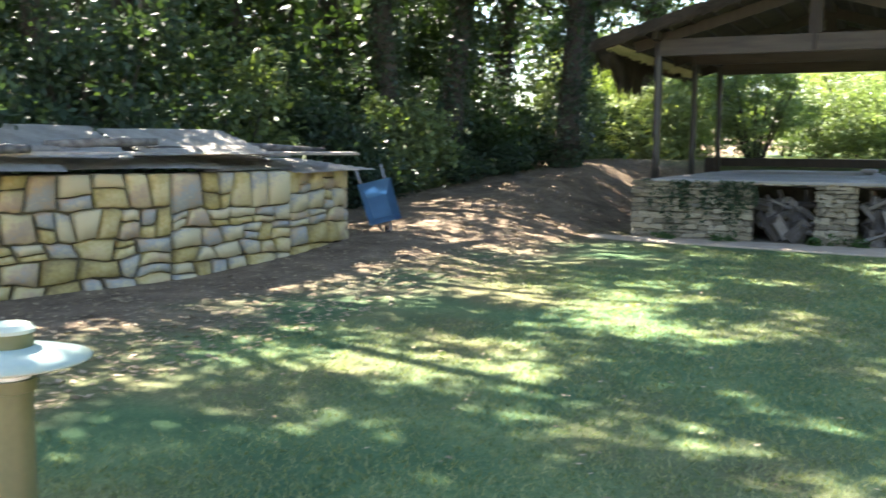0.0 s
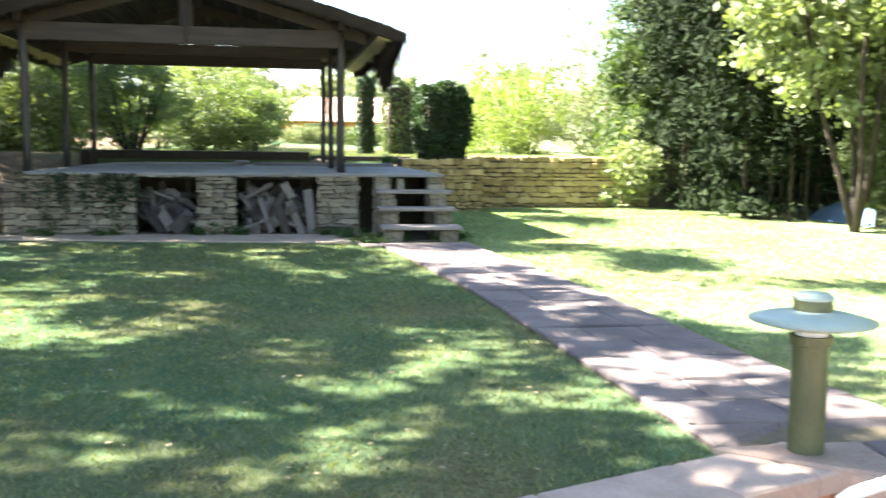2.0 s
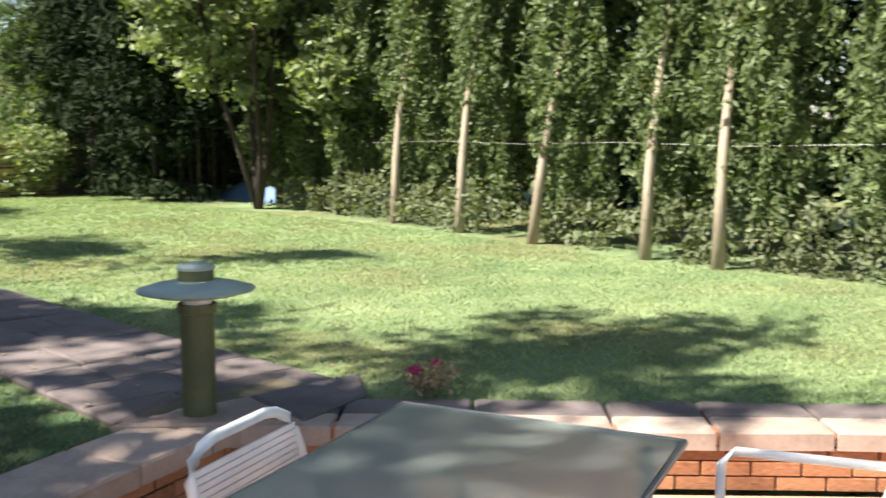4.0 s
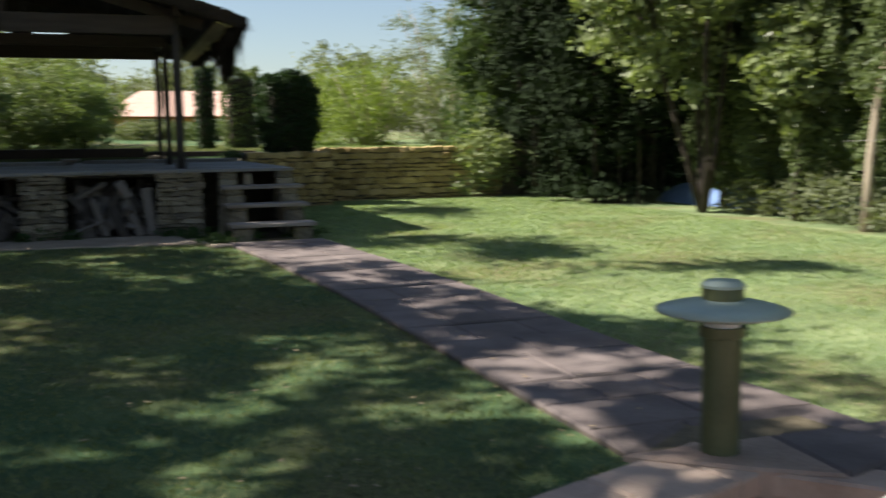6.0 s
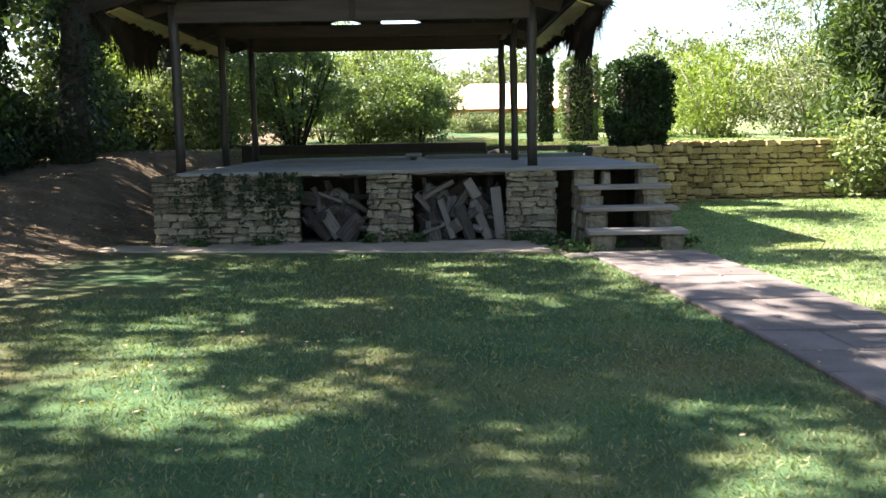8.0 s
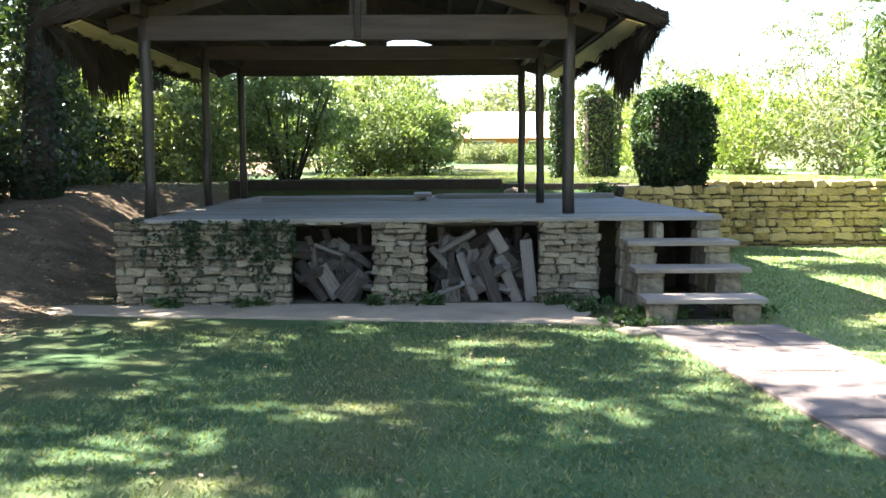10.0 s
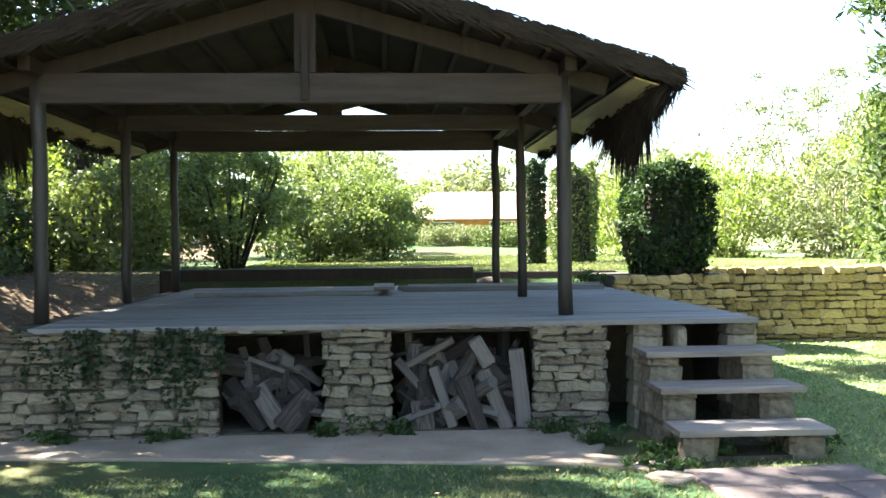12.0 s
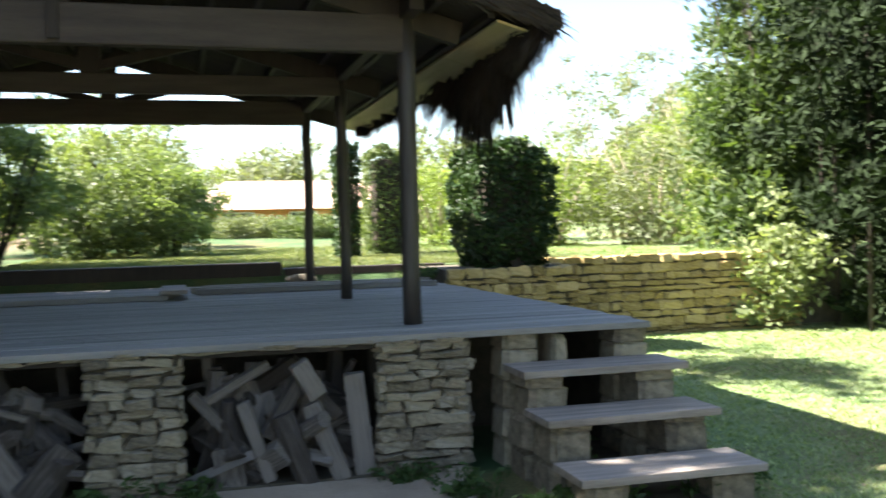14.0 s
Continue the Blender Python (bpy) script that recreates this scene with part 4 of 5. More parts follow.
clipped("clipped_hedge", 1.50, 2.50, 4.98, 6.12, 1.02, 2.50, 16000, "dark clipped hedge block on the retaining wall", LEAF_DARK, 1, 0.22)
clipped("clipped_column", 0.72, 1.12, 10.2, 10.7, 1.05, 2.95, 5000, "narrow dark clipped column of foliage", LEAF_DARK, 2)
clipped("clipped_column", 1.5, 2.4, 11.4, 12.2, 1.05, 3.0, 8000, "clipped leafy column on the upper lawn", LEAF_CYPRESS, 3)


def right_planting():
    nprng, rng = np.random.default_rng(41), random.Random(41)
    # conifer row, built as three kinds and repeated
    kinds = []
    for k in range(3):
        n = 40000
        t = nprng.random(n) ** 0.85
        h = 8.2
        a = nprng.uniform(0, math.tau, n)
        ribs = 1 + 0.30 * np.sin(a * 4 + t * 11 + k) + 0.20 * np.sin(a * 9 - t * 37)
        rad = (0.52 - 0.22 * t) * np.minimum(1.0, 0.5 + t * 5) * ribs * (1 + 0.20 * np.sin(t * 41 + a * 3)) * (1 - np.abs(nprng.normal(0, 0.17, n)))
        c = np.stack([rad * np.cos(a), rad * np.sin(a), 0.30 + t * h], 1)
        kinds.append(quads_mesh("crown", leaf_quads(nprng, c, 0.095, 0.038, 0.1, -0.45), LEAF_CYPRESS))
    for k, y in enumerate((0.8, -0.5, -1.75, -3.4, -4.9, -6.5, -7.9, -9.1, -10.4, -11.8, -13.2)):
        x = 8.42 + 0.07 * y + rng.uniform(-0.10, 0.10) + 0.15
        root = empty("conifer", Matrix(), "tall columnar conifer in a close row along the lawn", "tree", "conifer row")
        lean = (0.0, -0.02) if k != 4 else (0.05, 0.10)
        bm = bmesh.new()
        tx = {2: 8.10, 3: 7.78, 4: 7.62, 5: 7.50, 6: 7.45, 7: 7.35}.get(k, x)
        ty = {2: -1.66, 3: -3.36, 4: -4.85, 5: -6.20, 6: -7.87, 7: -8.81}.get(k, y)
        shift = {5: -0.55}.get(k, rng.uniform(-0.1, 0.1))
        tube(bm, [(tx, ty, -0.2), (tx + 0.03, ty + shift * 0.25, 0.9), (tx + 0.10, ty + shift * 0.4, 1.6), (tx + 0.28, ty + shift * 0.5, 2.5), (x + 0.1, y, 6.2)], [0.075, 0.055, 0.045, 0.03, 0.012], 10)
        part("trunk", bm, BARK_PALE if 3 <= k <= 7 else BARK, root, smooth=True)
        if 2 <= k <= 7:
            n = 2600
            up = nprng.uniform(0, 1, n)
            c = np.stack([tx + 0.12 + 0.45 * up + nprng.normal(0, 0.13, n), ty + shift * 0.5 + 0.16 * np.sin(up * 11 + k) + nprng.normal(0, 0.17, n), 1.45 + nprng.uniform(0, 0.3) + up * 3.0], 1)
            new("side_foliage", quads_mesh("side_foliage", leaf_quads(nprng, c, 0.095, 0.038, 0.1, -0.45), LEAF_CYPRESS)).parent = root
        ob = new("crown", kinds[k % 3])
        ob.parent = root
        ob.matrix_basis = pose(x, y, ground_z(x, y), 0, 0, rng.uniform(0, 360)) @ Matrix.Diagonal((1.0, 1.0, rng.uniform(0.9, 1.1), 1))
    # foliage added behind the row, coloured near black for the shaded gaps
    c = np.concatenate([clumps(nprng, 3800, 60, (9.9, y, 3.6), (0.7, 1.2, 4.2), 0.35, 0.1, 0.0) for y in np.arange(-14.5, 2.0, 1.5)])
    plant("shaded_gap_foliage", leaf_quads(nprng, c, 0.24, 0.12), "foliage added behind the conifer row, coloured dark as shade", "hedge", LEAF_BAMBOO_SHADED, kind="stuff")
    # undergrowth along the foot of the row
    for y in np.arange(-11.0, 1.0, 1.5):
        c = clumps(nprng, 1200, 40, (8.25 + 0.07 * y + rng.uniform(-0.1, 0.15), y, 0.25), (0.28, 0.8, 0.45), 0.10, 0.2, -0.1)
        plant("foot_shrub", leaf_quads(nprng, c, 0.09, 0.04), "straggling undergrowth at the foot of the conifers", "shrub", LEAF_GREY, group="conifer undergrowth")
    # bamboo thicket, its shade and sun put into the leaf colours
    for x, y, r, h, leaf in ((7.7, 7.9, 1.25, 6.2, LEAF_BAMBOO_SUNLIT), (7.8, 5.5, 1.40, 7.6, LEAF_BAMBOO_SHADED), (8.0, 3.3, 1.35, 7.2, LEAF_BAMBOO_SHADED), (9.7, 6.8, 1.8, 8.0, LEAF_BAMBOO_SHADED), (9.9, 3.8, 1.7, 7.6, LEAF_BAMBOO_SHADED)):
        z = ground_z(x, min(y, 5.9))
        bm, culms = None, []
        for k in range(16):
            a, q = k * 2.4, r * math.sqrt(k / 16) * 0.75
            px, py = x + q * math.cos(a), y + q * math.sin(a)
            bm = bmesh.new()
            culms.append(bm)
            tube(bm, [(px, py, z - 0.1), (px, py, z + h * 0.5), (px + 0.5 * math.cos(a), py + 0.5 * math.sin(a), z + h)], [0.025, 0.02, 0.006], 5)
        n = 27000
        c = clumps(nprng, n, 300, (x, y, z + h * 0.52), (r * 1.1, r * 1.1, h * 0.56), 0.22, 0.35, z + 0.15)
        clump_root = plant("bamboo_clump", leaf_quads(nprng, c, 0.20, 0.055, 0.2, 0.35), "tall bamboo clump with drooping leaves coloured as sunlit" if leaf is LEAF_BAMBOO_SUNLIT else "tall bamboo clump with drooping leaves coloured as shaded", "bamboo", leaf, culms[0], BARK, "bamboo clumps")
        for bm in culms[1:]:
            part("culm", bm, BARK, clump_root, smooth=True)
    # broadleaf tree with pale leaves
    tr = bmesh.new()
    for dx, dy in ((0.3, -0.5), (-0.5, 0.1), (-0.2, -0.7), (0.4, 0.4)):
        tube(tr, [(7.8, 0.2, -0.1), (7.7 + dx * 0.4, 0.2 + dy * 0.5, 0.9), (7.5 + dx, 0.2 + dy, 2.4), (7.4 + dx * 1.4, 0.2 + dy * 1.6, 4.4)], [0.06, 0.05, 0.04, 0.012], 7)
    c = np.concatenate([clumps(nprng, 10500, 150, (7.1, 0.3, 3.9), (1.3, 1.7, 1.9), 0.19, 0.35), clumps(nprng, 2600, 45, (7.9, -1.7, 2.3), (0.45, 0.5, 0.9), 0.14, 0.2)])
    plant("broadleaf_tree", leaf_quads(nprng, c, 0.15, 0.085), "small broadleaf tree with pale glossy leaves", "tree", LEAF_LIGHT, tr, BARK)
    c = clumps(nprng, 2600, 50, (6.25, 6.0, 0.85), (0.6, 0.5, 0.85), 0.16, 0.3, 0.02)
    plant("wall_shrub", leaf_quads(nprng, c, 0.12, 0.055), "bright leafy shrub at the end of the stone wall", "shrub", LEAF_LIGHT)
    # unseen trees added behind the walker to cast shade
    for x, y, h in ((-4.6, -19.5, 9.0), (2.0, -20.0, 9.0)):
        z = -0.3
        tr = trunk_mesh(x, y, z, h, 0.25, rng, (0, 0), 6, 2.0)
        c = clumps(nprng, 8000, 120, (x, y, z + h * 0.8), (3.0, 3.0, 2.4), 0.35, 0.2)
        plant("unseen_shade_tree", leaf_quads(nprng, c, 0.2, 0.1), "unseen broad tree added behind the patio for shade", "tree", LEAF_WOOD, tr, BARK, "garden trees")


right_planting()


# ---- house in the distance ----
def house():
    root = empty("house", Matrix(), "low orange house with a pale tiled roof beyond the lawn", "house")
    bm = bmesh.new()
    box(bm, -1.0, 9.0, 40, 47, 1.4, 2.75)
    part("wall", bm, ORANGE_WALL, root)
    bm = bmesh.new()
    v = [bm.verts.new(p) for p in ((-1.6, 39.3, 2.62), (9.6, 39.3, 2.62), (9.6, 47.7, 2.62), (-1.6, 47.7, 2.62), (0.6, 43.5, 4.15), (7.4, 43.5, 4.15))]
    for f in ((0, 1, 5, 4), (1, 2, 5), (2, 3, 4, 5), (3, 0, 4), (3, 2, 1, 0)):
        bm.faces.new([v[k] for k in f])
    part("roof", bm, ROOF_TILE, root)
    for x in (0.4, 3.4, 6.4):
        bm = bmesh.new()
        box(bm, x, x + 1.2, 39.94, 39.985, 1.75, 2.45)
        window = part("window", bm, DARK_GLASS, root)
        bm = bmesh.new()
        for x0, x1, z0, z1 in ((x - 0.06, x - 0.001, 1.70, 2.50), (x + 1.201, x + 1.26, 1.70, 2.50), (x, x + 1.2, 2.451, 2.50), (x, x + 1.2, 1.70, 1.749)):
            box(bm, x0, x1, 39.92, 39.99, z0, z1)
        part("frame", bm, WHITE, window, "pale window frame")


house()


# ---- walled wood shed on the wooded side ----
SHED = [(-9.6, -10.2), (-8.55, -8.3), (-7.9, -6.5), (-7.60, -4.9), (-7.62, -3.75), (-8.05, -3.1)]


def wavy_wall(parent, a, b, seed):
    """Large fitted stones between wavy bed joints and tilted upright joints."""
    rng = random.Random(seed)
    a, b = Vector(a), Vector(b)
    length, u_dir = (b - a).length, (b - a).normalized()
    out = Vector((u_dir.y, -u_dir.x))
    angle = math.atan2(u_dir.y, u_dir.x)
    lows = [min(ground_z(*a), ground_z(*b)) - 0.08]
    while lows[-1] < 0.80:
        lows.append(lows[-1] + rng.uniform(0.15, 0.30))
    lows[-1] = 1.03
    phase = [rng.uniform(0, 6) for _ in lows]

    def bed(k, u):
        if k in (0, len(lows) - 1):
            return lows[k]
        return lows[k] + 0.055 * noise.noise(Vector((u * 2.6 + phase[k] * 3, k * 7.3, seed))) + 0.025 * noise.noise(Vector((u * 9, k * 3.1, seed)))

    for k in range(len(lows) - 1):
        u, tilt = 0.0, 0.0
        while u < length - 0.01:
            w = rng.uniform(0.16, 0.42)
            if length - u - w < 0.13:
                w = length - u
            nxt = rng.uniform(-0.045, 0.045) if u + w < length - 0.01 else 0.0
            gap = 0.003
            cut = rng.uniform(0.38, 0.62) if lows[k + 1] - lows[k] > 0.17 and rng.random() < 0.45 else None
            sway = rng.uniform(-0.03, 0.03)
            for part_lo, part_hi in (((0.0, cut), (cut, 1.0)) if cut else ((0.0, 1.0),)):
                def level(q, p):
                    return bed(k, p) * (1 - q) + bed(k + 1, p) * q + (sway * (p - u - w / 2) / w if 0 < q < 1 else 0)

                def upright(q, at_u, slant):
                    return at_u - slant + 2 * slant * q

                ring = []
                for q, order in ((part_lo, (0.0, 0.33, 0.67, 1.0)), (part_hi, (1.0, 0.67, 0.33, 0.0))):
                    left, right = upright(q, u, tilt), upright(q, u + w, nxt)
                    for v in order:
                        p = left + (right - left) * v
                        ring.append(Vector((p, level(q, p))))
                mid = sum(ring, Vector((0, 0))) / len(ring)
                ring = [p + (mid - p).normalized() * (gap + rng.uniform(0, 0.008) + (rng.uniform(0.004, 0.024) if q in (0, 3, 4, 7) else 0)) for q, p in enumerate(ring)]
                bulge = rng.uniform(0.005, 0.045)
                bm = bmesh.new()
                rows = []
                for inset, y in ((0.0, 0.08), (0.0, -0.005), (0.014, -0.022 - bulge * 0.6), (0.07, -0.034 - bulge)):
                    rows.append([bm.verts.new((p.x - mid.x + (mid.x - p.x) * inset * 2.2, y + rng.uniform(-0.004, 0.004), p.y - mid.y + (mid.y - p.y) * inset * 2.2)) for p in ring])
                n = len(ring)
                for r0, r1 in zip(rows, rows[1:]):
                    for q in range(n):
                        bm.faces.new((r0[q], r0[(q + 1) % n], r1[(q + 1) % n], r1[q]))
                bm.faces.new(rows[-1])
                bmesh.ops.recalc_face_normals(bm, faces=list(bm.faces))
                at = a + u_dir * mid.x + out * 0.02
                piece("stone", mesh_of("stone", bm, STONE_PALE, True), Matrix.Translation((at.x, at.y, mid.y)) @ Matrix.Rotation(angle, 4, "Z"), parent)
            u, tilt = u + w, nxt


def shed():
    root = empty("walled_shed", Matrix(), "low curved wall of large pale stones roofed with old sheets", "shed")
    bm = bmesh.new()
    for a, b in zip(SHED, SHED[1:]):
        d = Vector(b) - Vector(a)
        z = ground_z(*a)
        m = Matrix.Translation((a[0], a[1], 0)) @ Matrix.Rotation(math.atan2(d.y, d.x), 4, "Z")
        box(bm, -0.02, d.length + 0.02, 0.0, 0.40, z - 0.3, 1.02, 0, m)
    part("wall_core", bm, MORTAR, root)
    for k, (a, b) in enumerate(zip(SHED, SHED[1:])):
        d = Vector(b) - Vector(a)
        wavy_wall(root, a, b, 40 + k)
    return root


shed()


def corrugated(length, width, seed, bend=0.0):
    bm = bmesh.new()
    r = random.Random(seed)
    rows = []
    for i in range(13):
        u = i / 12 * length
        rows.append([bm.verts.new((u, j / 24 * width, 0.012 * math.sin(j * math.tau / 3) + bend * math.sin(u * 1.3) + r.uniform(-0.002, 0.002))) for j in range(25)])
    for a, b in zip(rows, rows[1:]):
        for j in range(24):
            bm.faces.new((a[j], a[j + 1], b[j + 1], b[j]))
    bmesh.ops.solidify(bm, geom=list(bm.faces), thickness=0.008)
    return bm


def shed_roofing():
    r = random.Random(12)
    sheets = [((-9.0, -9.9, 1.06), 62, 2.4, 1.5, 11), ((-8.35, -8.0, 1.06), 70, 2.2, 1.5, 10), ((-8.6, -8.9, 1.17), 66, 2.0, 1.2, 15), ((-7.75, -6.1, 1.03), 83, 1.9, 1.4, 8), ((-7.38, -4.9, 1.00), 90, 1.6, 1.25, 6), ((-7.9, -6.8, 1.20), 72, 1.5, 1.1, 14), ((-8.0, -5.9, 1.16), 86, 1.5, 0.9, 9)]
    for k, (p, turn, ln, w, tip) in enumerate(sheets):
        bm = corrugated(ln, w, k, 0.015)
        bmesh.ops.transform(bm, matrix=pose(*p, tip, 0, turn), verts=list(bm.verts))
        tagged(part("roof_sheet", bm, SHEET), "old grey corrugated sheet lying on the stone wall", "sheet", "roof sheets")
    for k in range(7):
        bm = bmesh.new()
        a = Vector((-8.5 + 0.08 * k, -9.0 + 0.70 * k, 1.22 + 0.03 * (k % 3)))
        d = Vector((0.30 + r.uniform(-0.1, 0.1), 0.92, r.uniform(-0.02, 0.06))).normalized() * r.uniform(0.8, 1.3)
        tube(bm, [a, a + d * 0.5 + Vector((0, 0, 0.01)), a + d], [0.055, 0.05, 0.035], 8)
        tagged(part("loose_pole", bm, LOG, smooth=True), "weathered pole holding down the old roof sheets", "pole", "loose poles")
    for k in range(4):
        bm = bmesh.new()
        m = pose(-8.2 + 0.2 * k, -7.6 + 1.0 * k, 1.22, 4, 0, 74 + r.uniform(-8, 8))
        box(bm, -0.75, 0.75, -0.09, 0.09, -0.015, 0.015, 0.004, m)
        tagged(part("loose_board", bm, TREAD), "grey board lying across the old roof sheets", "board", "loose boards")


shed_roofing()


def wheelbarrow():
    x, y = -7.75, -2.55
    z = ground_z(x, y)
    root = empty("wheelbarrow", pose(x, y, z, 0, 0, -62), "blue wheelbarrow leaning beside the stone shed", "wheelbarrow")
    lean = Matrix.Translation((x, y, z)) @ pose(0, 0, 0.33, 0, 58, -62) @ pose(0, 0, 0, 0, 0, 16) @ Matrix.Scale(0.72, 4)
    bm = bmesh.new()
    low = [bm.verts.new(lean @ Vector(p)) for p in ((-0.22, -0.18, 0), (0.24, -0.18, 0), (0.24, 0.18, 0), (-0.22, 0.18, 0))]
    top = [bm.verts.new(lean @ Vector(p)) for p in ((-0.42, -0.32, 0.25), (0.46, -0.30, 0.20), (0.46, 0.30, 0.20), (-0.42, 0.32, 0.25))]
    bm.faces.new(low[::-1])
    for k in range(4):
        bm.faces.new((low[k], low[(k + 1) % 4], top[(k + 1) % 4], top[k]))
    bmesh.ops.solidify(bm, geom=list(bm.faces), thickness=0.01)
    part("tray", bm, BLUE, root, "blue painted tray")
    bm = bmesh.new()
    for q in (-0.2, 0.2):
        tube(bm, [lean @ Vector((0.60, q * 0.3, -0.06)), lean @ Vector((0, q, -0.03)), lean @ Vector((-0.85, q * 1.25, 0.06))], 0.016, 8)
    part("frame", bm, STEEL, root)
    bm = bmesh.new()
    r = bmesh.ops.create_cone(bm, cap_ends=True, segments=20, radius1=0.17, radius2=0.17, depth=0.08)
    bmesh.ops.bevel(bm, geom=list(bm.edges), offset=0.02, segments=2, affect="EDGES")
    bmesh.ops.transform(bm, matrix=lean @ pose(0.60, 0, -0.05, 90, 0, 0), verts=list(bm.verts))
    wheel = part("wheel", bm, RUBBER, root)
    bm = bmesh.new()
    bmesh.ops.create_cone(bm, cap_ends=True, segments=20, radius1=0.10, radius2=0.10, depth=0.09)
    bmesh.ops.bevel(bm, geom=list(bm.edges), offset=0.008, segments=1, affect="EDGES")
    bmesh.ops.transform(bm, matrix=lean @ pose(0.60, 0, -0.05, 90, 0, 0), verts=list(bm.verts))
    part("rim", bm, STEEL, wheel, "dull steel rim")
    for k in range(2):
        bm = bmesh.new()
        tube(bm, [lean @ Vector((-0.25, 0.17 - 0.34 * k, -0.02)), lean @ Vector((-0.38, 0.2 - 0.40 * k, -0.30))], 0.014, 8)
        part("leg", bm, STEEL, root)


wheelbarrow()


# ---- firewood in the two stores ----
def log_mesh(r, kind):
    bm = bmesh.new()
    if kind == 0:
        tube(bm, [(-0.5, 0, 0), (0, r.uniform(-0.02, 0.02), 0), (0.5, 0, 0)], [0.52, 0.5, 0.46], 9)
    elif kind == 1:
        box(bm, -0.5, 0.5, -0.5, 0.5, -0.5, 0.5, 0.05)
    else:
        v = [bm.verts.new(p) for p in ((-0.5, -0.5, -0.5), (-0.5, 0.5, -0.45), (-0.5, 0.05, 0.5), (0.5, -0.5, -0.5), (0.5, 0.42, -0.5), (0.5, 0.0, 0.45))]
        for f in ((0, 2, 1), (3, 4, 5), (0, 1, 4, 3), (1, 2, 5, 4), (2, 0, 3, 5)):
            bm.faces.new([v[k] for k in f])
        bmesh.ops.bevel(bm, geom=list(bm.edges), offset=0.05, segments=1, affect="EDGES")
    for vert in bm.verts:
        vert.co.y += r.uniform(-0.04, 0.04)
        vert.co.z += r.uniform(-0.04, 0.04)
    return mesh_of("firewood", bm, LOG)


def firewood():
    r = random.Random(66)
    kinds = [log_mesh(r, k % 3) for k in range(9)]
    for x0, x1, n in ((-3.18, -2.45, 36), (-1.83, -0.79, 48)):
        for k in range(n):
            level = k / n
            z = 0.10 + 0.50 * level + r.uniform(-0.02, 0.06)
            steep = r.uniform(-75, 75) if r.random() < 0.75 else r.choice((-85, 85))
            ln = r.uniform(0.28, 0.5)
            half = abs(math.sin(radians(steep))) * ln / 2
            z = min(max(z, half + 0.03), 0.76 - half)
            me = kinds[r.randrange(9)]
            thick = r.uniform(0.05, 0.155)
            m = pose(r.uniform(x0 + 0.08, x1 - 0.08), r.uniform(0.06, 0.30) + 0.22 * level, z, r.uniform(0, 180), steep, r.uniform(-55, 55)) @ Matrix.Diagonal((ln, thick, thick * r.uniform(0.5, 1.0), 1))
            ob = new("firewood", me)
            ob.matrix_basis = m
            tagged(ob, "split weathered firewood piled in the stone store", "firewood", "firewood pile")
    # the pieces that stand out at the front of the wider store
    for (x, y, z, ry, rz, ln, w, t) in ((-1.24, 0.0, 0.22, 70, 8, 0.46, 0.15, 0.14), (-1.05, -0.02, 0.26, 68, -6, 0.50, 0.10, 0.05), (-0.84, 0.05, 0.33, 84, 4, 0.64, 0.12, 0.09), (-1.62, 0.04, 0.13, 86, 0, 0.25, 0.17, 0.06), (-1.58, 0.10, 0.62, -28, 3, 0.46, 0.05, 0.05), (-1.66, 0.08, 0.38, 50, 5, 0.52, 0.06, 0.05), (-1.16, -0.04, 0.64, 60, 18, 0.24, 0.11, 0.07), (-1.30, 0.04, 0.47, -58, 3, 0.40, 0.08, 0.06), (-1.46, 0.03, 0.28, 72, -5, 0.50, 0.07, 0.06), (-1.08, 0.03, 0.52, 48, 6, 0.32, 0.07, 0.06), (-2.85, 0.02, 0.56, 22, 8, 0.30, 0.03, 0.03), (-2.62, 0.0, 0.20, -48, 6, 0.36, 0.16, 0.06), (-2.84, 0.02, 0.24, 60, 4, 0.36, 0.14, 0.05)):
        ob = new("firewood", kinds[1] if t < 0.1 else kinds[0])
        ob.matrix_basis = pose(x, y + 0.06, z, 10, ry, rz) @ Matrix.Diagonal((ln, t, w, 1))
        tagged(ob, "long weathered timber offcut leaning in the stone store", "firewood", "firewood pile")


firewood()


# ---- boards lying on the deck ----
def deck_boards():
    r = random.Random(7)
    for k in range(6):
        bm = bmesh.new()
        y = 3.95 + 0.16 * k
        box(bm, -4.15 + r.uniform(-0.05, 0.05) + 0.1 * k, -1.95 + r.uniform(-0.04, 0.04) + 0.02 * k, y, y + 0.145, DECK_Z + 0.005, DECK_Z + 0.055, 0.006)
        tagged(part("loose_plank", bm, DECK), "grey plank laid flat on the deck", "plank", "planks on the deck")
    bm = bmesh.new()
    box(bm, -2.05, -1.80, 3.9, 4.9, DECK_Z + 0.058, DECK_Z + 0.10, 0.006)
    tagged(part("short_plank", bm, TREAD), "pale short plank across the stacked planks", "plank")
    for y, x0, x1 in ((4.6, -1.7, 0.9), (4.95, -1.75, 0.7), (5.3, -1.6, 1.0)):
        bm = bmesh.new()
        box(bm, x0, x1, y, y + 0.09, DECK_Z + 0.004, DECK_Z + 0.06, 0.006)
        tagged(part("long_batten", bm, DECK), "long grey batten lying on the deck", "batten", "battens on the deck")
    bm = bmesh.new()
    bmesh.ops.create_icosphere(bm, subdivisions=2, radius=0.13)
    for v in bm.verts:
        v.co = Vector((v.co.x * 1.5, v.co.y, max(v.co.z * 0.6, -0.05))) * (1 + 0.15 * noise.noise(v.co * 6)) + Vector((-0.45, 5.9, DECK_Z + 0.055))
    tagged(part("loose_stone", bm, STONE_GREY), "rough stone lying at the back of the deck", "stone")


deck_boards()


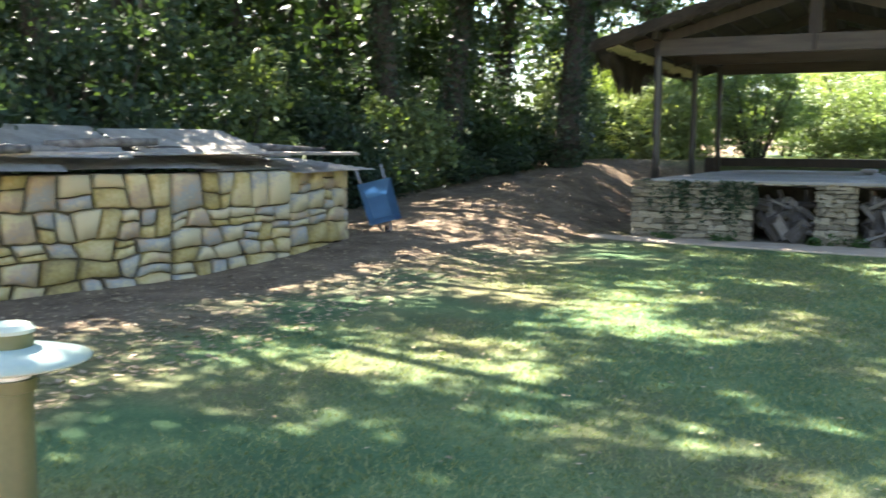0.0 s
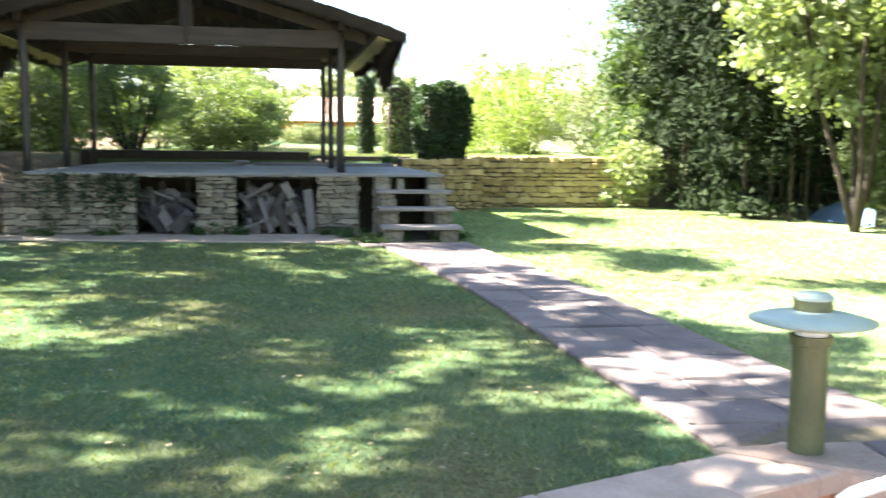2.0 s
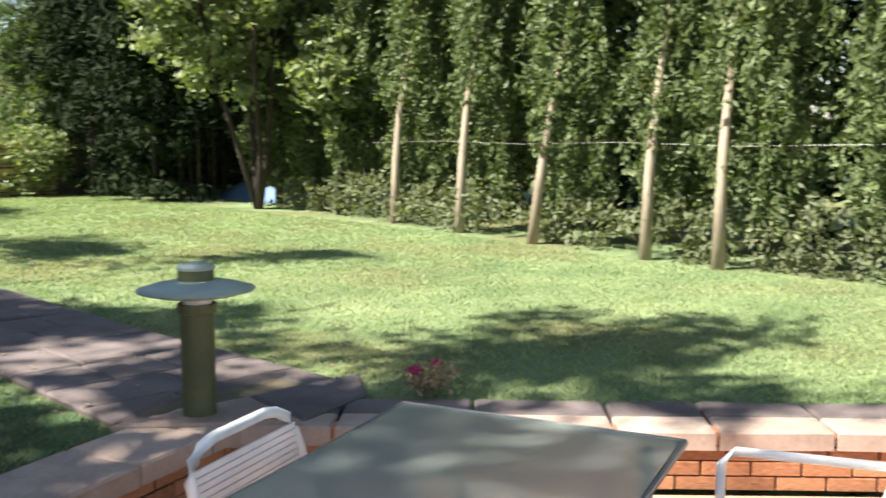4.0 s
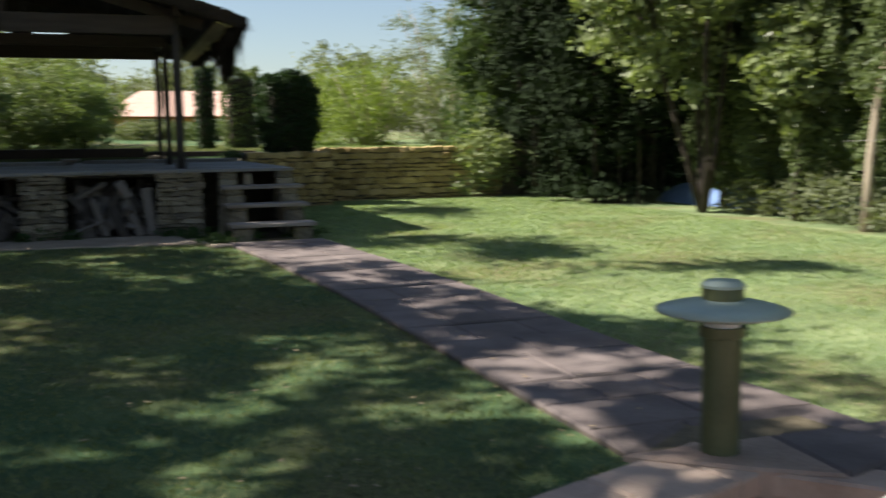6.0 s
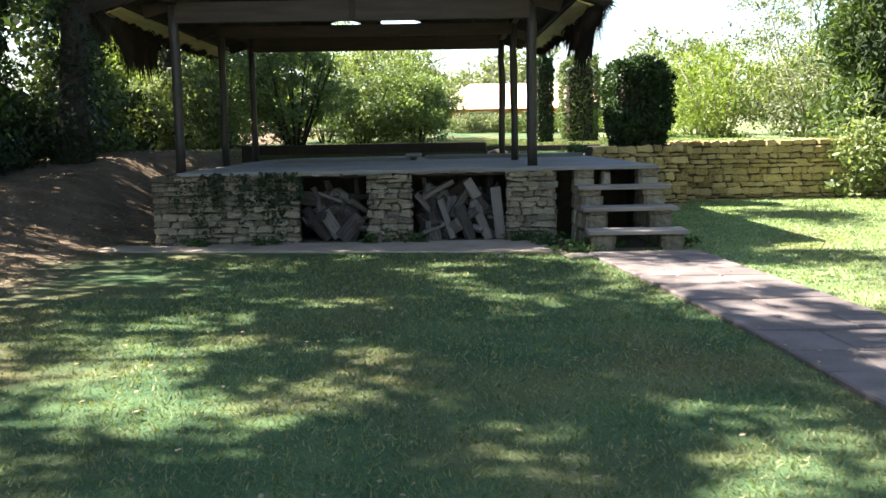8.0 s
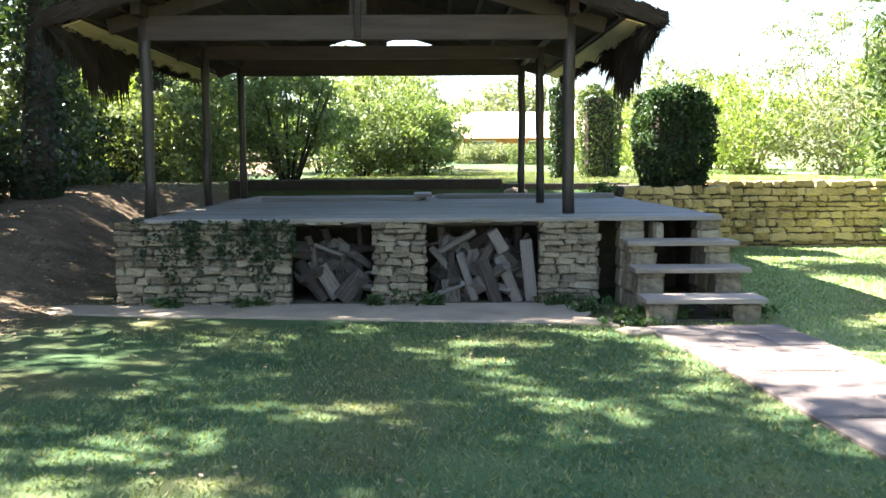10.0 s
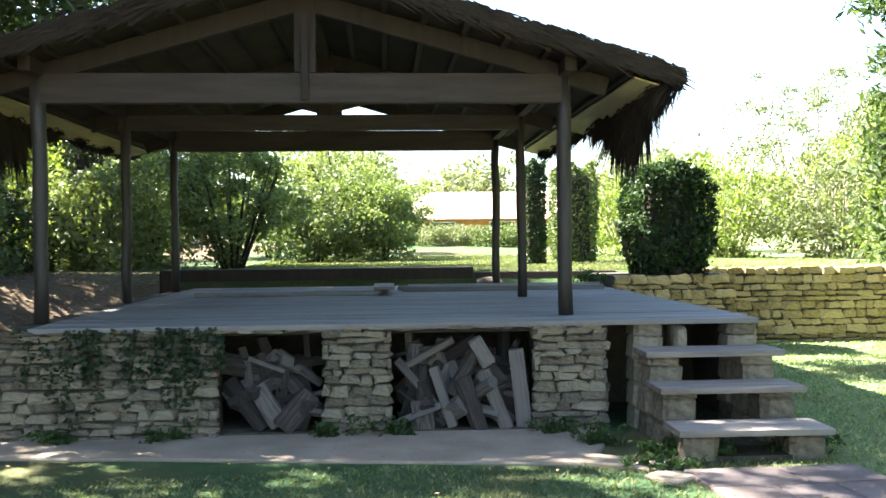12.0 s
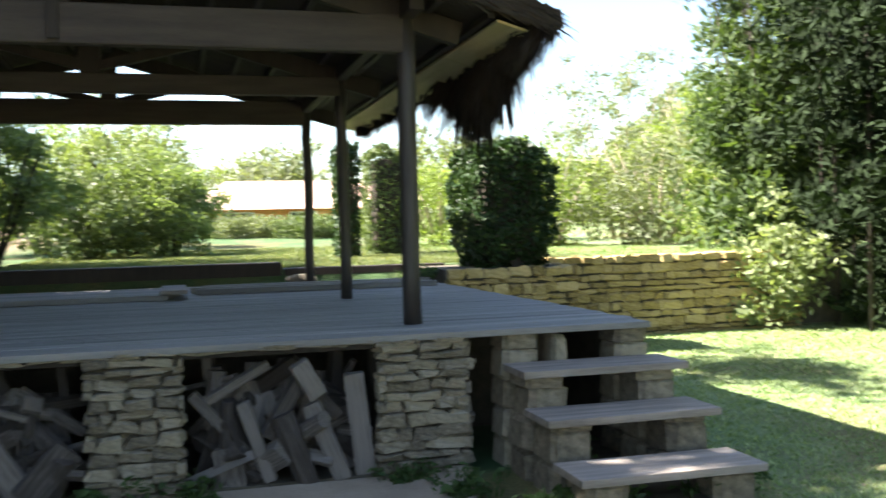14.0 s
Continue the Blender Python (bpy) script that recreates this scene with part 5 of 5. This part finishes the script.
# ---- bollard lamps ----
def bollard(x, y, z=-0.078):
    root = empty("bollard_lamp", pose(x, y, z), "green bollard lamp with a wide pale saucer shade", "lamp", "bollard lamps")
    bm = bmesh.new()
    lathe(bm, [(0.0, -0.02), (0.085, -0.02), (0.085, 0.0), (0.078, 0.02), (0.078, 0.50), (0.092, 0.505), (0.092, 0.545), (0.0, 0.545)], (x, y, z))
    part("column", bm, LAMP_GREEN, root, smooth=False)
    bm = bmesh.new()
    lathe(bm, [(0.0, 0.545), (0.07, 0.545), (0.07, 0.60), (0.0, 0.60)], (x, y, z))
    part("diffuser", bm, WHITE, root)
    bm = bmesh.new()
    lathe(bm, [(0.0, 0.585), (0.10, 0.580), (0.20, 0.588), (0.268, 0.606), (0.272, 0.614), (0.20, 0.634), (0.10, 0.655), (0.0, 0.66)], (x, y, z), 48)
    part("shade", bm, LAMP_TOP, root, "pale green saucer shade", smooth=True)
    bm = bmesh.new()
    lathe(bm, [(0.0, 0.64), (0.083, 0.64), (0.083, 0.705), (0.0, 0.705)], (x, y, z))
    cap = part("cap", bm, LAMP_GREEN, root)
    bm = bmesh.new()
    lathe(bm, [(0.0, 0.704), (0.088, 0.704), (0.088, 0.716), (0.070, 0.732), (0.0, 0.738)], (x, y, z))
    part("lid", bm, LAMP_TOP, cap, "pale green lid")


bollard(0.99, -9.78)
bollard(-3.97, -11.60, -0.04)


# ---- patio table and chairs ----
def table():
    far, right = Vector((0.81, -11.44)), Vector((1.13, -12.28))
    e1 = (right - far).normalized()
    e2 = Vector((e1.y, -e1.x))
    top = PATIO_Z + 0.73
    root = empty("patio_table", pose(far.x, far.y, PATIO_Z), "square frosted glass table with a thin metal frame", "table")
    size = 0.90
    cs = [far, far + e1 * size, far + e1 * size + e2 * size * 1.25, far + e2 * size * 1.25]
    bm = bmesh.new()
    up, dn = [bm.verts.new((*c, top)) for c in cs], [bm.verts.new((*c, top - 0.008)) for c in cs]
    bm.faces.new(up)
    bm.faces.new(dn[::-1])
    for k in range(4):
        bm.faces.new((up[k], dn[k], dn[(k + 1) % 4], up[(k + 1) % 4]))
    bmesh.ops.recalc_face_normals(bm, faces=list(bm.faces))
    part("glass_top", bm, GLASS, root, "frosted greenish glass top")
    bm = bmesh.new()
    mid = sum(cs, Vector((0, 0))) / 4
    rim = [(*(c + (c - mid).normalized() * 0.012), top - 0.012) for c in cs]
    tube(bm, [*rim, rim[0]], 0.014, 8)
    part("rim", bm, STEEL, root, "dark metal rim")
    for c in cs:
        p = c + (mid - c).normalized() * 0.12
        bm = bmesh.new()
        tube(bm, [(p.x, p.y, PATIO_Z), (p.x, p.y, top - 0.014)], 0.02, 8)
        part("leg", bm, WHITE, root)


table()


def chair(x, y, turn):
    at = pose(x, y, PATIO_Z, 0, 0, turn)
    root = empty("garden_chair", at, "white tubular metal garden chair with slatted seat", "chair", "garden chairs")
    w = 0.26
    bm = bmesh.new()
    pts = [(-w, -0.22, 0.0), (-w, -0.22, 0.42), (-w + 0.01, -0.28, 0.66), (-w + 0.015, -0.30, 0.72), (-w + 0.04, -0.31, 0.765), (-w + 0.085, -0.317, 0.79), (-w + 0.14, -0.32, 0.80), (w - 0.14, -0.32, 0.80), (w - 0.085, -0.317, 0.79), (w - 0.04, -0.31, 0.765), (w - 0.015, -0.30, 0.72), (w - 0.01, -0.28, 0.66), (w, -0.22, 0.42), (w, -0.22, 0.0)]
    tube(bm, [at @ Vector(p) for p in pts], 0.017, 10)
    part("back_frame", bm, WHITE, root, smooth=True)
    for s in (-1, 1):
        bm = bmesh.new()
        tube(bm, [at @ Vector(p) for p in ((s * w, 0.24, 0.0), (s * w, 0.24, 0.60), (s * w, 0.20, 0.64), (s * w, -0.26, 0.62))], 0.015, 8)
        part("arm", bm, WHITE, root, smooth=True)
    for k in range(13):
        bm = bmesh.new()
        z = 0.50 + 0.019 * k
        y0 = -0.245 - 0.075 * (z - 0.5) / 0.34
        box(bm, -w + 0.02, w - 0.02, y0 - 0.004, y0 + 0.004, z, z + 0.0165, 0, at)
        part("back_slat", bm, WHITE, root)
    for k in range(6):
        bm = bmesh.new()
        box(bm, -w + 0.015, w - 0.015, -0.20 + 0.072 * k, -0.145 + 0.072 * k, 0.415, 0.43, 0.003, at)
        part("seat_slat", bm, WHITE, root)


chair(0.29, -11.77, 203)
chair(1.30, -12.62, 35)


# ---- smaller planting ----
def small_planting():
    r, rng = np.random.default_rng(8), random.Random(8)
    # flowers by the patio edge
    x, y = 2.06, -10.22
    root = empty("flowering_plant", Matrix(), "small pink flowers with reddish leaves by the paving", "flower")
    c = clumps(r, 350, 25, (x, y, 0.0), (0.20, 0.12, 0.07), 0.03, 0.2, -0.09)
    new("foliage", quads_mesh("foliage", leaf_quads(r, c, 0.045, 0.018), LITTER)).parent = root
    for dx, dy, z in ((-0.10, 0.0, 0.05), (0.08, 0.03, 0.06), (-0.03, 0.05, 0.03)):
        c = np.array((x + dx, y + dy, z)) + r.normal(0, 0.012, (36, 3))
        new("bloom", quads_mesh("bloom", leaf_quads(r, c, 0.03, 0.022), PINK)).parent = root
        bm = bmesh.new()
        tube(bm, [(x + dx * 0.5, y + dy * 0.5, -0.08), (x + dx, y + dy, z)], 0.004, 5)
        part("stem", bm, LEAF_WEED, root)
    # ivy down the stone front
    for x, w, count in ((-4.15, 0.42, 13), (-3.40, 0.30, 14)):
        strands = []
        for k in range(count):
            reach, n = r.uniform(0.25, 0.85), 60
            t = r.random(n) * reach
            px = x + r.normal(0, w * 0.5) + r.uniform(-0.12, 0.12) * t + 0.05 * np.sin(t * 9 + k) + r.normal(0, 0.028, n)
            strands.append(np.stack([np.minimum(px, -3.16), -0.04 - np.abs(r.normal(0, 0.022, n)), np.maximum(0.87 - t, 0.03)], 1))
        plant("ivy", leaf_quads(r, np.concatenate(strands), 0.045, 0.034, 0.0), "dark ivy trailing over the stone front", "ivy", LEAF_IVY, group="ivy on the platform")
    # weeds at the foot of platform and stairs
    for x, y, n, h in ((-4.4, -0.12, 260, 0.10), (-3.6, -0.10, 260, 0.10), (-2.3, -0.10, 220, 0.13), (-1.85, -0.08, 200, 0.12), (-0.55, -0.12, 260, 0.12), (-0.30, -0.55, 420, 0.14), (0.02, -0.95, 380, 0.14), (0.35, -0.42, 160, 0.20), (0.30, -1.05, 180, 0.14), (0.86, -1.0, 140, 0.10), (1.15, -0.9, 200, 0.12), (-0.1, -1.35, 300, 0.10)):
        c = clumps(r, n, 14, (x, y, h * 0.5), (0.24, 0.13, h * 0.7), 0.03, 0.1, 0.02)
        plant("weed_tuft", leaf_quads(r, c, 0.06, 0.02, 0.1, -0.3), "green weeds growing at the foot of the stonework", "weed", LEAF_WEED, group="weeds by the stonework")
    # fern bank under the trees
    for x, y in ((-9.3, 4.0), (-9.9, 2.6), (-9.4, 5.4), (-10.6, 0.8), (-8.9, 2.3), (-8.6, 3.7), (-8.5, 4.9), (-8.7, 6.2), (-9.7, 1.0), (-9.2, 0.2), (-9.9, -0.8)):
        z = ground_z(x, y)
        c = clumps(r, 1500, 30, (x, y, z + 0.30), (0.55, 0.55, 0.35), 0.12, 0.2, z)
        plant("fern", leaf_quads(r, c, 0.16, 0.035, 0.2, 0.1), "dark green fern on the wooded bank", "fern", LEAF_BLUE, group="ferns on the bank")
    # creeper over the corner of the wall by the hedge
    c = clumps(r, 500, 20, (0.95, 5.6, 0.98), (0.30, 0.35, 0.08), 0.05, 0.1, 0.90)
    plant("creeper", leaf_quads(r, c, 0.06, 0.035), "green creeper spilling onto the deck corner", "creeper", LEAF_WEED)
    # fallen leaves
    n = 9000
    x = -5.2 - np.abs(r.normal(0, 2.6, n))
    y = r.uniform(-11.5, 8.5, n)
    z = np.array([ground_z(a, b) for a, b in zip(x, y)]) + 0.012
    q = leaf_quads(r, np.stack([x, y, z], 1), 0.075, 0.04, 3.0)
    q[:, :, 2] = z[:, None] + (q[:, :, 2] - z[:, None]) * 0.25
    tagged(new("leaf_litter", quads_mesh("leaf_litter", q, LITTER)), "dry brown leaves scattered over bare earth", "leaves", kind="stuff")
    n = 900
    x, y = r.uniform(-5.0, 2.5, n), r.uniform(-10.5, -0.6, n)
    keep = np.array([in_patio(a, b) < -0.5 for a, b in zip(x, y)])
    x, y = x[keep], y[keep]
    z = np.array([ground_z(a, b) for a, b in zip(x, y)]) + 0.045
    q = leaf_quads(r, np.stack([x, y, z], 1), 0.04, 0.022, 3.0)
    q[:, :, 2] = z[:, None] + (q[:, :, 2] - z[:, None]) * 0.2
    tagged(new("fallen_leaves", quads_mesh("fallen_leaves", q, LITTER)), "small dry leaves scattered on lawn and path", "leaves", kind="stuff")


small_planting()


def grass():
    r = np.random.default_rng(15)
    n = 330000
    d = r.random(n)
    x = r.uniform(-6.5, 7.4, n)
    y = -12.2 + 18.2 * d ** 1.5
    edge = -4.9 + 0.16 * np.maximum(y + 9, 0) + 0.9 * np.sin(y * 1.7) + r.normal(0, 0.5, n)
    pl = np.interp(-y, [-p[1] for p in PATH_L], [p[0] for p in PATH_L])
    pr = np.interp(-y, [-p[1] for p in PATH_R], [p[0] for p in PATH_R])
    keep = (x > edge) & ~((x > pl - 0.005) & (x < pr + 0.005) & (y < -1.4) & (y > -9.75))
    keep &= ~((x < 1.15) & (y > -0.9 - 0.15 * np.clip(x + 1, -4, 0) * -1) & (y > -1.25))
    keep &= ~((x < -0.35) & (y > -0.5 - 0.15 * (x + 5.6)))
    keep &= ~((x > 1.05) & (x < 2.75) & (y > 4.9))
    k_in = (x - KERB_AT.x) * KERB_IN.x + (y - KERB_AT.y) * KERB_IN.y
    r_in = (x - RIM_AT.x) * RIM_IN.x + (y - RIM_AT.y) * RIM_IN.y
    keep &= ~((k_in > -0.01) & (r_in > -0.48))
    up_x, up_y = r.uniform(-4.6, 7.0, 70000), 6.7 + 12.0 * r.random(70000) ** 1.4
    x, y = np.concatenate([x[keep], up_x]), np.concatenate([y[keep], up_y])
    n = len(x)
    z = np.array([ground_z(a, b) for a, b in zip(x, y)])
    h = r.uniform(0.012, 0.034, n) * np.where(y > 6.5, 1.6, 1.0)
    a = r.uniform(0, math.tau, n)
    w = r.uniform(0.003, 0.007, n) * (1 + np.maximum(y + 9, 0) * 0.12)
    p0 = np.stack([x - np.cos(a) * w, y - np.sin(a) * w, z - 0.004], 1)
    p1 = np.stack([x + np.cos(a) * w, y + np.sin(a) * w, z - 0.004], 1)
    p2 = np.stack([x + r.normal(0, 0.02, n), y + r.normal(0, 0.02, n), z + h], 1)
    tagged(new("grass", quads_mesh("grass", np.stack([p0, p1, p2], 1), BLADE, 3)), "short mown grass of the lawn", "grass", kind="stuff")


grass()


# ---- fence wire and a blue stand-in mound among the trees ----
def wire():
    bm = bmesh.new()
    tube(bm, [(7.55 - 0.03 * (5 - k), -10.4 + 1.45 * k, 1.18 - 0.03 * (k % 2)) for k in range(6)], 0.002, 5)
    tagged(part("fence_wire", bm, STEEL), "thin pale wire strung along the conifer row", "wire")


wire()


# Stands in for a blue-white patch of unknown kind.
def tarpaulin():
    bm = bmesh.new()
    r = random.Random(3)
    rows = []
    for i in range(15):
        row = []
        for j in range(13):
            u, v = i / 14 * 2 - 1, j / 12 * 2 - 1
            hgt = max(0.0, (1 - u ** 4) * (1 - v ** 4)) ** 0.6 * 0.42
            row.append(bm.verts.new((9.6 + u * 0.9, 1.6 + v * 1.7, -0.02 + hgt + r.uniform(-0.02, 0.02))))
        rows.append(row)
    for a, b in zip(rows, rows[1:]):
        for j in range(12):
            bm.faces.new((a[j], b[j], b[j + 1], a[j + 1]))
    tagged(part("tarpaulin", bm, BLUE_MOUND, smooth=True), "blue mound standing in for an unidentified patch between the trunks", "tarpaulin")


tarpaulin()

# ---- stones of the walls ----
GREY_STONES = stone_meshes(STONE_GREY, 10, 51, 0.14)
stone_wall(PLATFORM, GREY_STONES, (-4.94, 0.0), (1, 0), 4.76, -0.03, 0.86, 6, (0.04, 0.092), (0.08, 0.25), 0.12, 0.03, 0.006, ((1.72, 2.53, 0.83), (3.07, 4.19, 0.83)))
stone_wall(PLATFORM, GREY_STONES, (-0.18, 0.0), (0, 1), 0.45, -0.03, 0.84, 7, (0.06, 0.115), (0.10, 0.27), 0.12, 0.03)
GOLD_STONES = stone_meshes(STONE_GOLD, 10, 52, 0.16)
stone_wall(RETAINING, GOLD_STONES, (2.70, 6.12), (1, 0), 4.0, -0.04, 1.10, 8, (0.06, 0.14), (0.12, 0.36), 0.12, 0.035, 0.014)
stone_wall(RETAINING, GOLD_STONES, (1.10, 4.92), (1, 0), 1.62, -0.04, 1.04, 9, (0.06, 0.14), (0.12, 0.32), 0.12, 0.035, 0.014)
stone_wall(RETAINING, GOLD_STONES, (2.72, 4.92), (0, 1), 1.2, -0.04, 1.04, 10, (0.06, 0.115), (0.13, 0.32), 0.12, 0.03, 0.010)
